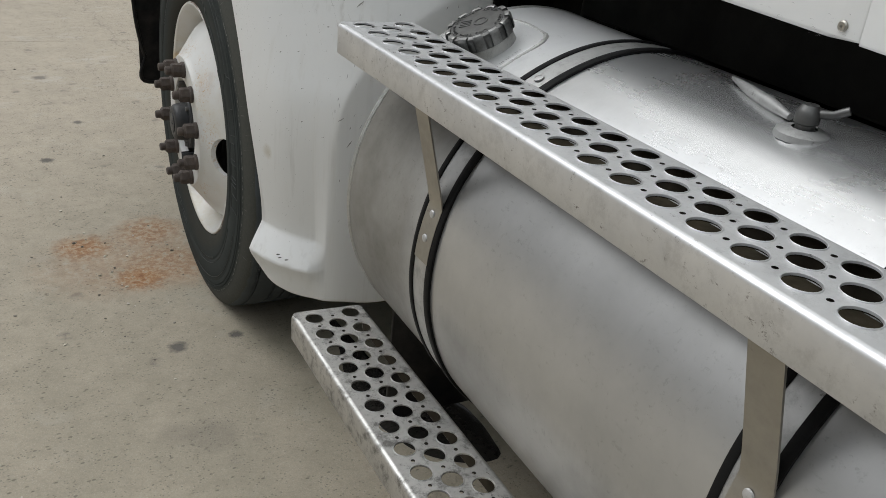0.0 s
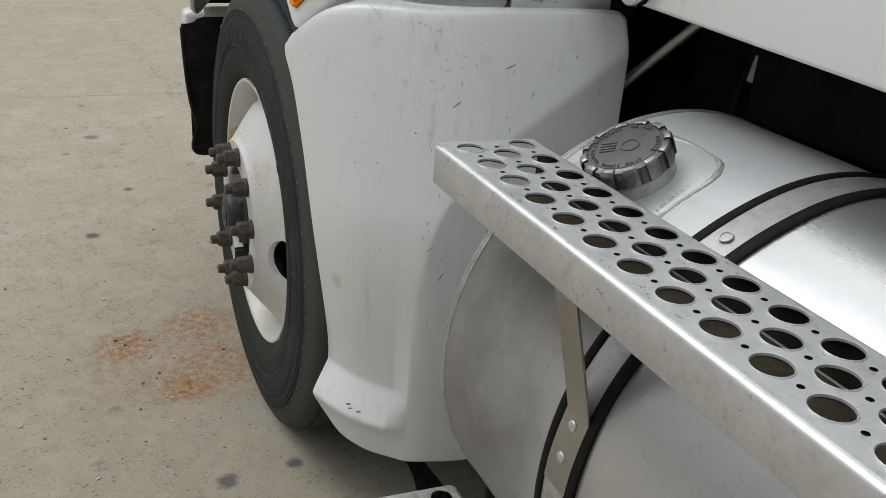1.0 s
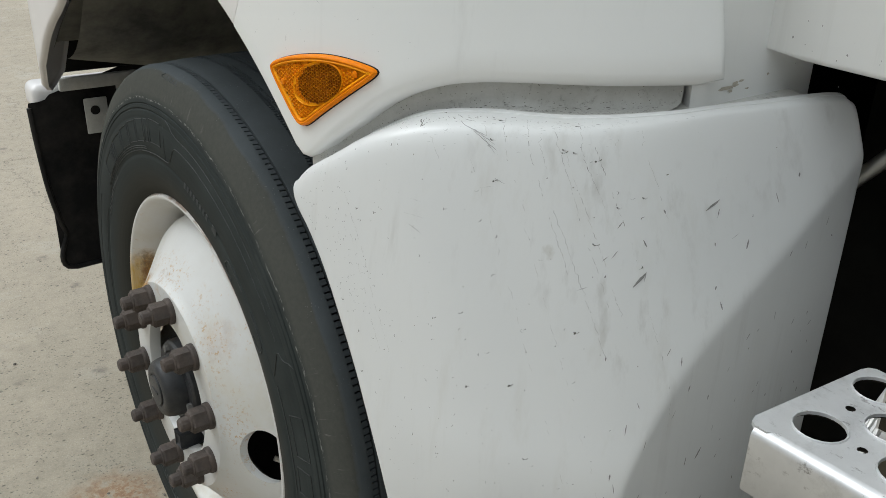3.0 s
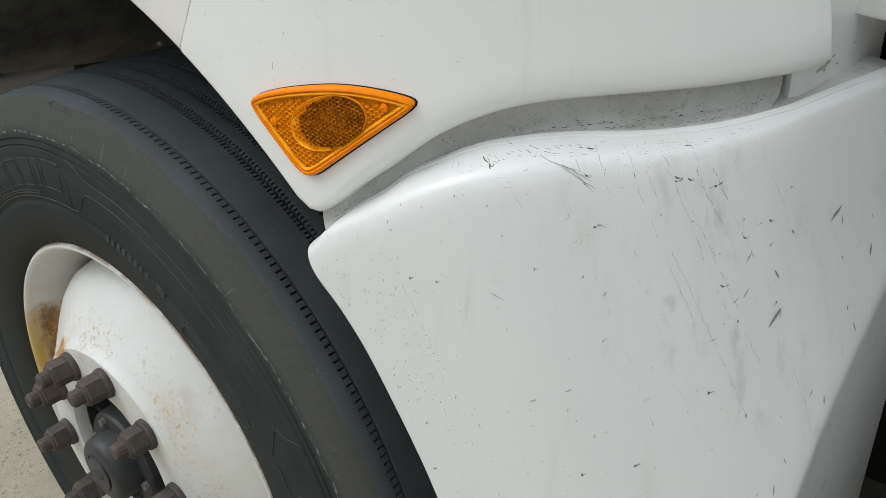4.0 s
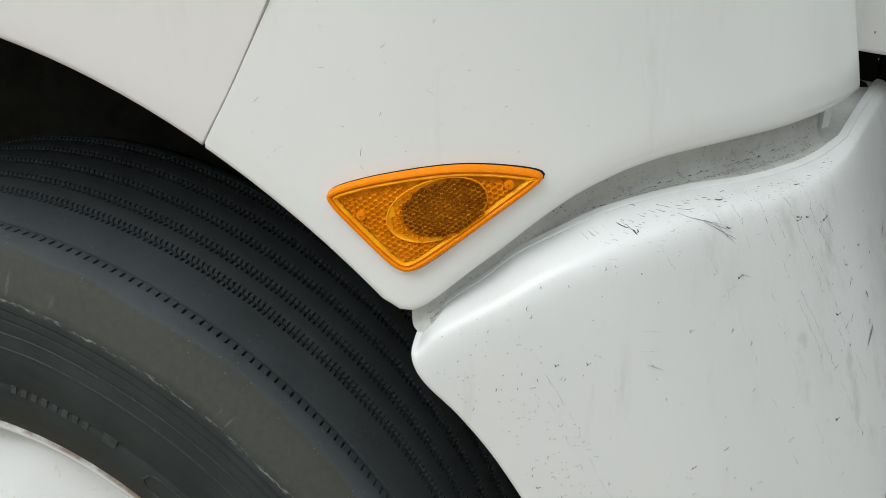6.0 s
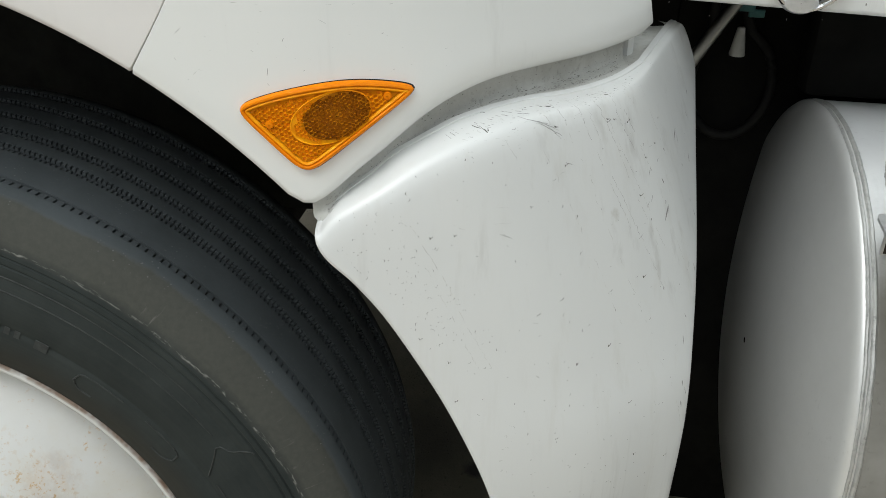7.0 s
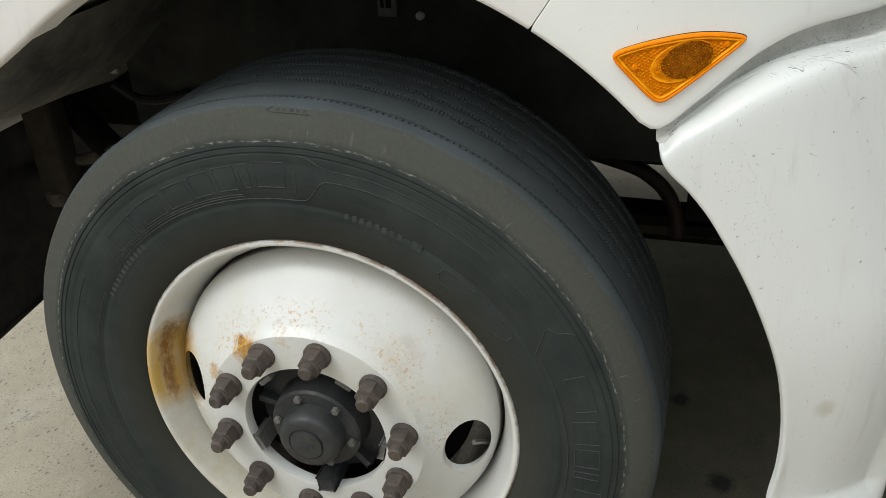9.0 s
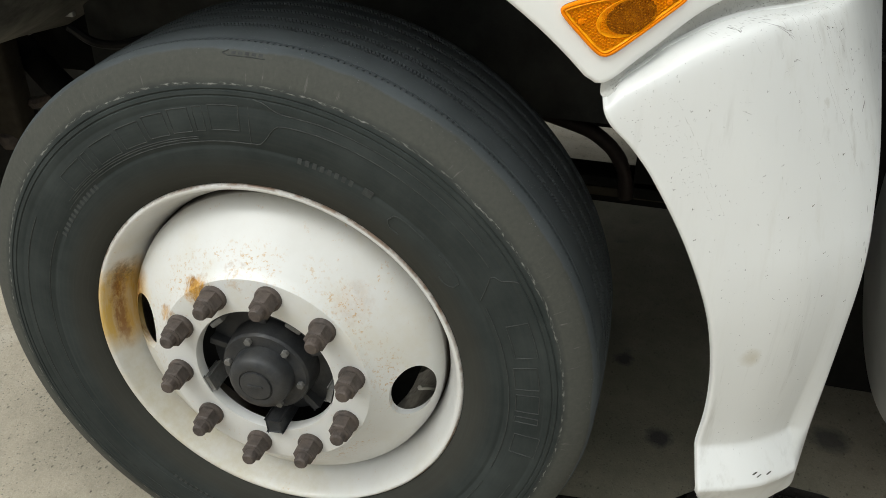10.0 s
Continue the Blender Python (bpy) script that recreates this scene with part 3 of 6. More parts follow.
def flat(outer, holes, extra=()):
    """A flat plate with holes: its (x, y) places and triangles."""
    from mathutils.geometry import delaunay_2d_cdt

    pts, edges = [], []
    for loop in (outer, *holes, *extra):
        n, m = len(pts), len(loop)
        pts += [Vector(p) for p in loop]
        edges += [(n + i, n + (i + 1) % m) for i in range(m)]
    verts, _, faces, *_ = delaunay_2d_cdt(pts, edges, [], 0, 1e-6)

    def inside(p, loop):
        odd = False
        for (x0, y0), (x1, y1) in zip(loop, loop[1:] + loop[:1]):
            if (y0 > p[1]) != (y1 > p[1]) and p[0] < (x1 - x0) * (p[1] - y0) / (y1 - y0) + x0:
                odd = not odd
        return odd

    boxes = [(h, min(p[0] for p in h), max(p[0] for p in h), min(p[1] for p in h), max(p[1] for p in h)) for h in holes]
    kept = []
    for f in faces:
        c = sum((verts[i] for i in f), Vector((0, 0))) / len(f)
        if inside(c, outer) and not any(x0 < c[0] < x1 and y0 < c[1] < y1 and inside(c, h) for h, x0, x1, y0, y1 in boxes):
            kept.append(f)
    return verts, kept


def ring(x, y, r, n, squash=1.0, turn=0.0):
    c, s = math.cos(turn), math.sin(turn)
    out = []
    for k in range(n):
        u, v = r * math.cos(2 * math.pi * k / n), r * squash * math.sin(2 * math.pi * k / n)
        out.append((x + u * c - v * s, y + u * s + v * c))
    return out


# ---- ground ----
def make_ground():
    bm = bmesh.new()
    ys = [-400, -30, -8, -3, 2.826, 2.8275, 2.829, 2.8305, 8, 30, 400]
    zs = [0, 0, 0, 0, 0, -0.004, -0.004, 0, 0, 0, 0]
    xs = [-400, -30, -6, -2, 0, 2, 6, 30, 400]
    rows = [[Vector((x, y - 0.05 * x if abs(y) < 5 else y, z)) for x in xs] for y, z in zip(ys, zs)]
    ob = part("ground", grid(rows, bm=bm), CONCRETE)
    return tagged(ob, "worn grey concrete yard with rust stains and hairline cracks", "concrete ground", kind="structure")


make_ground()


def make_dark_sheet():
    """A dark glossy sheet added on the concrete to deepen the shade under the truck."""
    n = Nodes("dark_glossy_concrete")
    fine = n.noise(90, 5, 0.7)
    film = n.done(Base_Color=n.mix(n.ramp(fine, 0.35, 0.7), (0.018, 0.017, 0.015), (0.034, 0.031, 0.027)), Roughness=n.ramp(n.noise(14, 4), 0.3, 0.7, 0.10, 0.22), Normal=n.bump(fine, 0.04, 0.001))
    knots = [(0.27, -0.80), (0.31, -0.90), (0.38, -0.965), (0.44, -0.985), (0.478, -0.975), (0.488, -0.92), (0.492, -0.85), (0.475, -0.765), (0.385, -0.69), (0.345, -0.55), (0.338, -0.40), (0.335, -0.29), (0.325, -0.26), (0.31, -0.32), (0.30, -0.45), (0.26, -0.62), (0.27, -0.80)]
    rim = [(x, y) for x, y in spline(knots, 90)[:-1]]
    cx, cy = 0.36, -0.62
    rows = [[Vector((cx + (x - cx) * k, cy + (y - cy) * k, z)) for x, y in rim] for k, z in ((1.0, 0.0005), (0.985, 0.0016), (0.6, 0.0020), (0.01, 0.0020))]
    ob = part("dark_sheet", grid(rows, closed_v=True), film)
    return tagged(ob, "dark glossy sheet added on the concrete to deepen the shade under the truck", "oil stain", kind="structure")


make_dark_sheet()


def make_gravel():
    """Loose grains of stone and grit on the yard."""
    rnd, bm = random.Random(21), bmesh.new()
    spots = [(rnd.uniform(-1.0, -0.02), rnd.uniform(-0.9, 2.4)) for _ in range(110)] + [(rnd.gauss(-0.12, 0.12), rnd.gauss(0.15, 0.2)) for _ in range(70)]
    for x, y in spots:
        size = rnd.choice((0.0012, 0.0018, 0.0025, 0.004)) * rnd.uniform(0.7, 1.3)
        made = bmesh.ops.create_icosphere(bm, subdivisions=1, radius=size)["verts"]
        turn = Matrix.Rotation(rnd.uniform(0, 6.3), 3, "Z")
        for v in made:
            v.co = turn @ Vector((v.co[0] * 1.4 * rnd.uniform(0.8, 1.2), v.co[1] * rnd.uniform(0.7, 1.2), v.co[2] * 0.6)) + Vector((x, y, size * 0.45))
    n = Nodes("loose_grit")
    lot = n.tree.nodes.new("ShaderNodeNewGeometry").outputs["Random Per Island"]
    c = n.mix(n.ramp(lot, 0.25, 0.9), (0.10, 0.085, 0.068), (0.55, 0.50, 0.42))
    ob = part("gravel", bm, n.done(Base_Color=c, Roughness=0.9))
    return tagged(ob, "loose grains of stone and grit on the concrete", "gravel", kind="stuff")


make_gravel()

# ---- truck ----
truck = thing("truck", "white highway truck with aluminium fuel tank and steps", "truck")

LEAN = spline([(0.30, 0.0905), (0.55, 0.0905), (0.64, 0.0895), (0.70, 0.0868), (0.76, 0.0760), (0.82, 0.0520), (0.95, 0.0), (1.10, -0.060)], 400).T
FAIR = Plan([(0.006, -0.36), (0.008, -0.40), (0.011, -0.467), (0.020, -0.53), (0.032, -0.57), (0.047, -0.61), (0.068, -0.645), (0.098, -0.68), (0.128, -0.712), (0.165, -0.741), (0.21, -0.764), (0.279, -0.784), (0.34, -0.800), (0.425, -0.824), (0.47, -0.838)], LEAN, -0.802)


def crest_line(count):
    """The back of the skirt's top shelf as rows of (arc, z)."""
    crest = [(-0.4635, 0.9620), (-0.4741, 0.9750), (-0.4876, 0.9850), (-0.5192, 1.0040), (-0.5565, 1.0260), (-0.5912, 1.0387), (-0.6184, 1.0442), (-0.638, 1.0468), (-0.6564, 1.0480), (-0.690, 1.0485), (-0.722, 1.0515), (-0.742, 1.055), (-0.757, 1.056)]
    end = float(np.interp(0.426, FAIR.table[:, 0], FAIR.s))
    return spline([(FAIR.arc(y, z), z) for y, z in crest] + [(end - 0.030, 1.0575), (end - 0.006, 1.0565), (end - 0.0015, 1.0545), (end, 1.051)], count)


CREST = crest_line(400)


def crest_z(a):
    return float(np.interp(a, CREST[:, 0], CREST[:, 1]))


LIP = spline([(0.33, 0.008), (0.36, 0.002), (0.39, -0.005), (0.410, -0.0125), (0.417, -0.0145), (0.422, -0.0142), (0.470, 0.0135), (0.475, 0.0155), (0.50, 0.0145), (0.56, 0.0085), (0.62, 0.0035), (0.68, 0.0008), (0.74, 0.0), (0.90, 0.0), (1.2, 0.0)], 600)


def fair_push(a, z):
    """How far the skirt is set in at a height: a shelf along the top, a recess above the bottom lip, and the lip itself, which dies out round the rear corner."""
    x = float(np.interp(a, FAIR.s, FAIR.table[:, 0]))
    lip = float(np.interp(z, LIP[:, 0], LIP[:, 1]))
    deep = float(np.interp(a, [0.105, 0.124, 0.142, 0.182, 0.231, 0.275, 0.311, 0.338, 0.364, 0.41, 0.46, 0.53], [0.028, 0.038, 0.045, 0.052, 0.0505, 0.0485, 0.0456, 0.043, 0.040, 0.032, 0.022, 0.010]))
    shelf = float(np.interp(crest_z(a) - z, SHELF_DOWN, SHELF_IN))
    return lip * float(np.interp(x, [0.10, 0.122], [1.0, 0.0])) + deep * shelf


# the shelf's section: a rounded shoulder that runs out nearly flat
SHELF = spline([(0.0, 1.0), (0.0006, 0.78), (0.0014, 0.56), (0.0028, 0.38), (0.0052, 0.295), (0.0095, 0.235), (0.018, 0.185), (0.035, 0.15), (0.07, 0.112), (0.15, 0.05), (0.30, 0.0)], 240)
SHELF_DOWN, SHELF_IN = SHELF[:, 0], SHELF[:, 1]


def make_fairing():
    front = spline([(-0.654, 0.396), (-0.646, 0.418), (-0.646, 0.475), (-0.647, 0.54), (-0.638, 0.62), (-0.617, 0.705), (-0.578, 0.795), (-0.530, 0.876), (-0.499, 0.916), (-0.475, 0.939), (-0.4665, 0.951), (-0.4635, 0.9620)], 400)
    rise = np.r_[np.linspace(0, 0.90, 130), 1 - 0.10 * (1 - np.linspace(0, 1, 50)[1:]) ** 2]
    even = np.linspace(0, 1, 400)
    left = np.array([(FAIR.arc(y, z), z) for y, z in zip(np.interp(rise, even, front[:, 0]), np.interp(rise, even, front[:, 1]))])
    top = crest_line(190)
    end = top[-1, 0]
    right = np.array([(end, 0.335 + t * (1.051 - 0.335)) for t in rise])
    foot = ((0.042, 0.366), (0.062, 0.357), (0.083, 0.355), (0.113, 0.357), (0.151, 0.355), (0.195, 0.346), (0.234, 0.341), (0.33, 0.338))
    low = spline([tuple(left[0])] + [(float(np.interp(x, FAIR.table[:, 0], FAIR.s)), z) for x, z in foot] + [(end, 0.335)], 190)
    net = coons(left, low, right, top)
    pts = [[FAIR.at(a, z, fair_push(a, z)) for a, z in row] for row in net]
    ins = [[FAIR.inward(a) for a, z in row] for row in net]
    nv = len(pts[0])
    bm = shell(pts, ins, lambda i, j: 0.001 if j == nv - 1 else 0.004 if i == 0 else 0.005 if i == 189 else 0.007, lambda i, j: 0.005 if j == nv - 1 or i < 3 else 0.02)
    return part("side_skirt", bm, WHITE, truck, "white painted skirt panel with grime runs and stone chips", angle=60)


skirt = make_fairing()


UPPER = Plan([(0.034, -0.10), (0.033, -0.25), (0.033, -0.34), (0.035, -0.40), (0.041, -0.45), (0.053, -0.49), (0.070, -0.531), (0.092, -0.57), (0.122, -0.61), (0.160, -0.65), (0.205, -0.69), (0.250, -0.72), (0.295, -0.742), (0.36, -0.765)], ([0.9, 1.06, 1.25, 1.6], [0.048, 0.0, -0.05, -0.10]))


COWL_EDGE = [(-0.467, 0.995), (-0.483, 1.0110), (-0.516, 1.0405), (-0.546, 1.0625), (-0.577, 1.0768), (-0.605, 1.0832), (-0.635, 1.0852), (-0.680, 1.0858), (-0.732, 1.087)]


def arch(y):
    return GZ + math.sqrt(max(GR**2 - (y - GY) ** 2, 0))


def make_cowl():
    """The white panel over the skirt, behind the arch."""
    seam = [(-0.318, arch(-0.318)), (-0.354, 1.143), (-0.42, 1.26), (-0.50, 1.40), (-0.55, 1.50)]
    left = spline([(UPPER.arc(y, z), z) for y, z in seam], 30)
    edge = [(y, arch(y)) for y in [-0.318, -0.3185, -0.3200] + list(np.linspace(-0.324, -0.438, 15))] + [(-0.4435, 0.9872), (-0.4480, 0.9842), (-0.4535, 0.9842), (-0.4600, 0.9888)]
    edge += [tuple(p) for p in spline(COWL_EDGE, 46)]
    low = np.array([(UPPER.arc(y, z), z) for y, z in edge])
    end = low[-1, 0]
    right = np.array([(end - 0.006 * (1 - t) ** 6, z) for t, z in zip(np.linspace(0, 1, 30), np.linspace(1.087, 1.55, 30))])
    top = np.linspace(left[-1], right[-1], len(low))
    net = coons(left, low, right, top)
    pts = [[UPPER.at(a, z, 0.10 * max(0, z - 1.25) ** 1.5) for a, z in row] for row in net]
    ins = [[UPPER.inward(a) for a, z in row] for row in net]
    return part("cowl_panel", shell(pts, ins, lambda i, j: 0.0006 if i == 0 else 0.007 + 0.007 * min(1.0, max(0.0, (i - 20) / 10)) if j == 0 else 0.008, lambda i, j: 0.028), PANEL, truck, "glossy white painted cowl panel", angle=60)


cowl = make_cowl()


def make_ledge():
    """The dirty channel between skirt and cowl panel: a floor that coves up into an upright back wall behind the cowl."""
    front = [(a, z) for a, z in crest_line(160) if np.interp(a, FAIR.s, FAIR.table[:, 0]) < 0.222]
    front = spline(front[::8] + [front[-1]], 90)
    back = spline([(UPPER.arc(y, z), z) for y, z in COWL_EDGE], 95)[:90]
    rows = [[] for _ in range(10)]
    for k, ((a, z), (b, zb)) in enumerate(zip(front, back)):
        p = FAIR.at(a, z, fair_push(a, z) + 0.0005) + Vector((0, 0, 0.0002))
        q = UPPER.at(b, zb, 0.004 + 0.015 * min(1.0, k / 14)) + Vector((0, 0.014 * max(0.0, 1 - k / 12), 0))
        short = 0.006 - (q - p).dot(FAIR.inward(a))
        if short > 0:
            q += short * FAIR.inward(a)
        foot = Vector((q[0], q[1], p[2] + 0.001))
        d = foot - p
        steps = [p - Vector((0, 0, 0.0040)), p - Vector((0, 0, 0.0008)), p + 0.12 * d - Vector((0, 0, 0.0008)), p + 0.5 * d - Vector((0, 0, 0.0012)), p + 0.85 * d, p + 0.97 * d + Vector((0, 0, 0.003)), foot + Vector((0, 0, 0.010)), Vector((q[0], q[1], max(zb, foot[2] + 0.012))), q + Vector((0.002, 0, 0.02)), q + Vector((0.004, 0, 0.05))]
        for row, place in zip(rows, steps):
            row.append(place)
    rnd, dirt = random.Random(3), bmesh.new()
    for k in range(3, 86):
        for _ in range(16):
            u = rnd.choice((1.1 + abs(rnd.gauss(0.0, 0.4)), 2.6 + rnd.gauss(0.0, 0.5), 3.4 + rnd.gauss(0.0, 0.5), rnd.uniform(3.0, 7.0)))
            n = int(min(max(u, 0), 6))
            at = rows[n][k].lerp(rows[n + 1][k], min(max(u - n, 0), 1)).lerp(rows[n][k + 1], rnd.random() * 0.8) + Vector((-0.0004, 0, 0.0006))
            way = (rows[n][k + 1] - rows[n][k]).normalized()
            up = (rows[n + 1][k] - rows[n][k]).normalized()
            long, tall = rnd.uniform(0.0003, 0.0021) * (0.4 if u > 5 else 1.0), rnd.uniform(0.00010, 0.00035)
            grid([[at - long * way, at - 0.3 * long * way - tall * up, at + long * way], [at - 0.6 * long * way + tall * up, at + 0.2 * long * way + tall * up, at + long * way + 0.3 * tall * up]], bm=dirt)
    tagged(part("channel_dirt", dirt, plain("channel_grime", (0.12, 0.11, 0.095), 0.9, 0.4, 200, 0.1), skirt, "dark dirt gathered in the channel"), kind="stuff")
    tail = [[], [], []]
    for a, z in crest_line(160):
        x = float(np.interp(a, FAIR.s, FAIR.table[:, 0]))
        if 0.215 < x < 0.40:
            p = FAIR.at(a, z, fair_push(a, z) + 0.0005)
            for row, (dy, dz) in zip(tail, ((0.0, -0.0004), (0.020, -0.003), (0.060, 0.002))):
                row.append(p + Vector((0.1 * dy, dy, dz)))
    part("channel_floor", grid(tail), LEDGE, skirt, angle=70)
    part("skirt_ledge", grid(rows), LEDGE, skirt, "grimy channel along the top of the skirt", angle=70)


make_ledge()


def front_at(y, z, push=0.0):
    """A place on the hood's side by its y and height."""
    x = float(np.interp(y, [-0.6, -0.34, -0.05, 0.2, 0.4, 0.52, 0.62, 0.70, 0.745, 0.775, 0.80], [0.036, 0.0335, 0.034, 0.032, 0.030, 0.031, 0.036, 0.052, 0.080, 0.12, 0.2]))
    return Vector((x + push + 0.10 * max(0, z - 1.25) ** 1.5, y, z))


def front_arch(count):
    """The arch's edge in the hood: round over the wheel, then running flat to the bumper."""
    ys = np.r_[-0.3157, -0.3152, -0.3137, np.linspace(-0.3097, 0.33, 37)]
    ahead = spline([(0.33, arch(0.33)), (0.40, 1.006), (0.46, 0.976), (0.53, 0.933), (0.59, 0.890), (0.65, 0.846), (0.715, 0.798)], count)
    return np.vstack([[(y, arch(y)) for y in ys[:-1]], ahead])


def make_hood_fender():
    low = front_arch(24)
    n = 26
    seam = spline([(-0.3157, arch(-0.3157)), (-0.3517, 1.143), (-0.4177, 1.26), (-0.4977, 1.40), (-0.5477, 1.50)], n)
    nose = spline([(0.715, 0.798), (0.755, 0.806), (0.775, 0.86), (0.785, 1.0), (0.79, 1.25), (0.79, 1.5)], n)
    top = np.linspace(seam[-1], nose[-1], len(low))
    net = coons(seam, low, nose, top)
    pts = [[front_at(y, z) for y, z in row] for row in net]
    ins = [[Vector((1, 0, 0)) for _ in row] for row in net]
    return part("hood_fender", shell(pts, ins, lambda i, j: 0.0006 if i == 0 else 0.007, lambda i, j: 0.005 if i > 38 else 0.03), CREAM, truck, "cream-white painted hood fender over the wheel", angle=60)


hood = make_hood_fender()


def make_bodies():
    # cab side between the cowl panel and the sleeper box
    plan = spline([(0.294, -0.690), (0.281, -0.707), (0.291, -0.7165), (0.33, -0.719), (0.37, -0.723), (0.41, -0.7275), (0.434, -0.7295), (0.442, -0.722), (0.446, -0.69)], 28)
    rows = [[Vector((x, y, z)) for x, y in plan] for z in np.linspace(1.045, 1.6, 8)]
    corner = part("cab_corner", grid(rows), PANEL, truck, "white cab corner with flaked paint")
    rnd, bare = random.Random(11), plain("bare_filler", (0.56, 0.52, 0.44), 0.8, 0.4, 120, 0.2)
    for x, z, w, h in ((0.318, 1.066, 0.012, 0.0022), (0.330, 1.068, 0.006, 0.0030), (0.338, 1.071, 0.004, 0.0012), (0.325, 1.063, 0.004, 0.0016), (0.347, 1.063, 0.003, 0.0012), (0.372, 1.074, 0.002, 0.0014)):
        flakes, loop = bmesh.new(), []
        for k in range(14):
            a = 2 * math.pi * k / 14
            r = rnd.uniform(0.55, 1.1)
            px = x + w * r * math.cos(a)
            loop.append(Vector((px, float(np.interp(px, plan[4:, 0], plan[4:, 1])) - 0.0006, z + h * r * math.sin(a))))
        middle = flakes.verts.new(sum(loop, Vector()) / 14)
        ring_of = [flakes.verts.new(p) for p in loop]
        for k in range(14):
            flakes.faces.new((middle, ring_of[k], ring_of[(k + 1) % 14]))
        part("flaked_patch", flakes, bare, corner, "brownish bare patch where paint flaked off")
    # sleeper side: a tall leaning panel with a rolled bottom edge
    for name, ys in (("sleeper_side", np.linspace(-0.720, -1.618, 24)), ("sleeper_side", np.linspace(-1.622, -3.2, 10))):
        net = [[(y, z) for z in np.linspace(1.066 + 0.032 * (y + 1.655) / 0.93 + 0.001, 2.7, 16)] for y in ys]
        pts = [[Vector((0.365 + 0.02 * max(0, z - 1.4), y, z)) for y, z in row] for row in net]
        ins = [[Vector((1, 0, 0)) for _ in row] for row in net]
        part(name, shell(pts, ins, 0.006, lambda i, j: 0.05), PANEL, truck, "white painted sleeper side panel")
    # unseen floor, roofs, far side and rear board, shutting out light above and around
    part("cab_floor", box((0.46, -3.2, 1.12), (2.15, 0.55, 1.18), 0.01), DARK, truck)
    part("cab_roof", box((0.40, -3.2, 2.70), (2.15, -0.72, 2.78), 0.03), PANEL, truck)
    part("hood_top", box((0.10, -0.66, 1.50), (2.15, 0.78, 1.56), 0.03), CREAM, truck)
    part("far_side", box((2.15, -3.2, 0.38), (2.20, 0.80, 2.70), 0.02), PANEL, truck)
    part("rear_light_board", box((0.30, -3.25, 0.48), (2.15, -3.20, 1.12), 0.01), DARK, truck)
    # hood nose and lower bumper
    part("bumper", box((0.054, 0.818, 0.722), (2.15, 0.90, 0.779), 0.018, 4), CREAM, truck, "white painted bumper end")
    part("bumper_return", box((0.10, 0.765, 0.772), (0.27, 0.780, 0.800), 0.003), TAG, truck)
    # dark board widened to stop light leaking into the arch
    part("grille_wall", box((0.09, 0.79, 0.805), (2.10, 0.84, 1.50), 0.01), DARK, truck)


make_bodies()


def make_flap():
    """The black plastic corner under the bumper, in front of the wheel."""
    edge = spline([(0.030, 0.745), (0.033, 0.66), (0.040, 0.56), (0.054, 0.475), (0.062, 0.445), (0.052, 0.415), (0.045, 0.385), (0.052, 0.364), (0.075, 0.356)], 40)
    edge = np.vstack([edge, [(0.30, 0.35), (1.0, 0.34)]]) + np.array([0.010, -0.008])
    bm = bmesh.new()
    for y in (0.800, 0.812):
        lower = [bm.verts.new((x, y + 0.10 * max(0, x - 0.05), z)) for x, z in edge]
        upper = [bm.verts.new((x + 0.002, y + 0.10 * max(0, x - 0.05), float(np.interp(x, [0.06, 0.075, 0.11, 0.40], [0.745, 0.748, 0.782, 0.83])))) for x, z in edge]
        for k in range(len(edge) - 1):
            bm.faces.new((lower[k], lower[k + 1], upper[k + 1], upper[k]))
    ob = part("bumper_flap", bm, BLACK, truck, "black plastic flap under the bumper")
    part("flap_rim", tube([(x, 0.800 + 0.10 * max(0, x - 0.05), z) for x, z in edge], 0.006, 8), BLACK, ob)
    plate = part("flap_bracket", box((0.150, 0.786, 0.665), (0.200, 0.792, 0.745), 0.002), TAG, ob, "white bracket with a bolt hole")
    part("bolt_hole", capped(lathe([(0.784, 0.010), (0.7865, 0.0105)], (0.172, 0, 0.718), 20, axis="y")), BLACK, plate)
    return ob


make_flap()


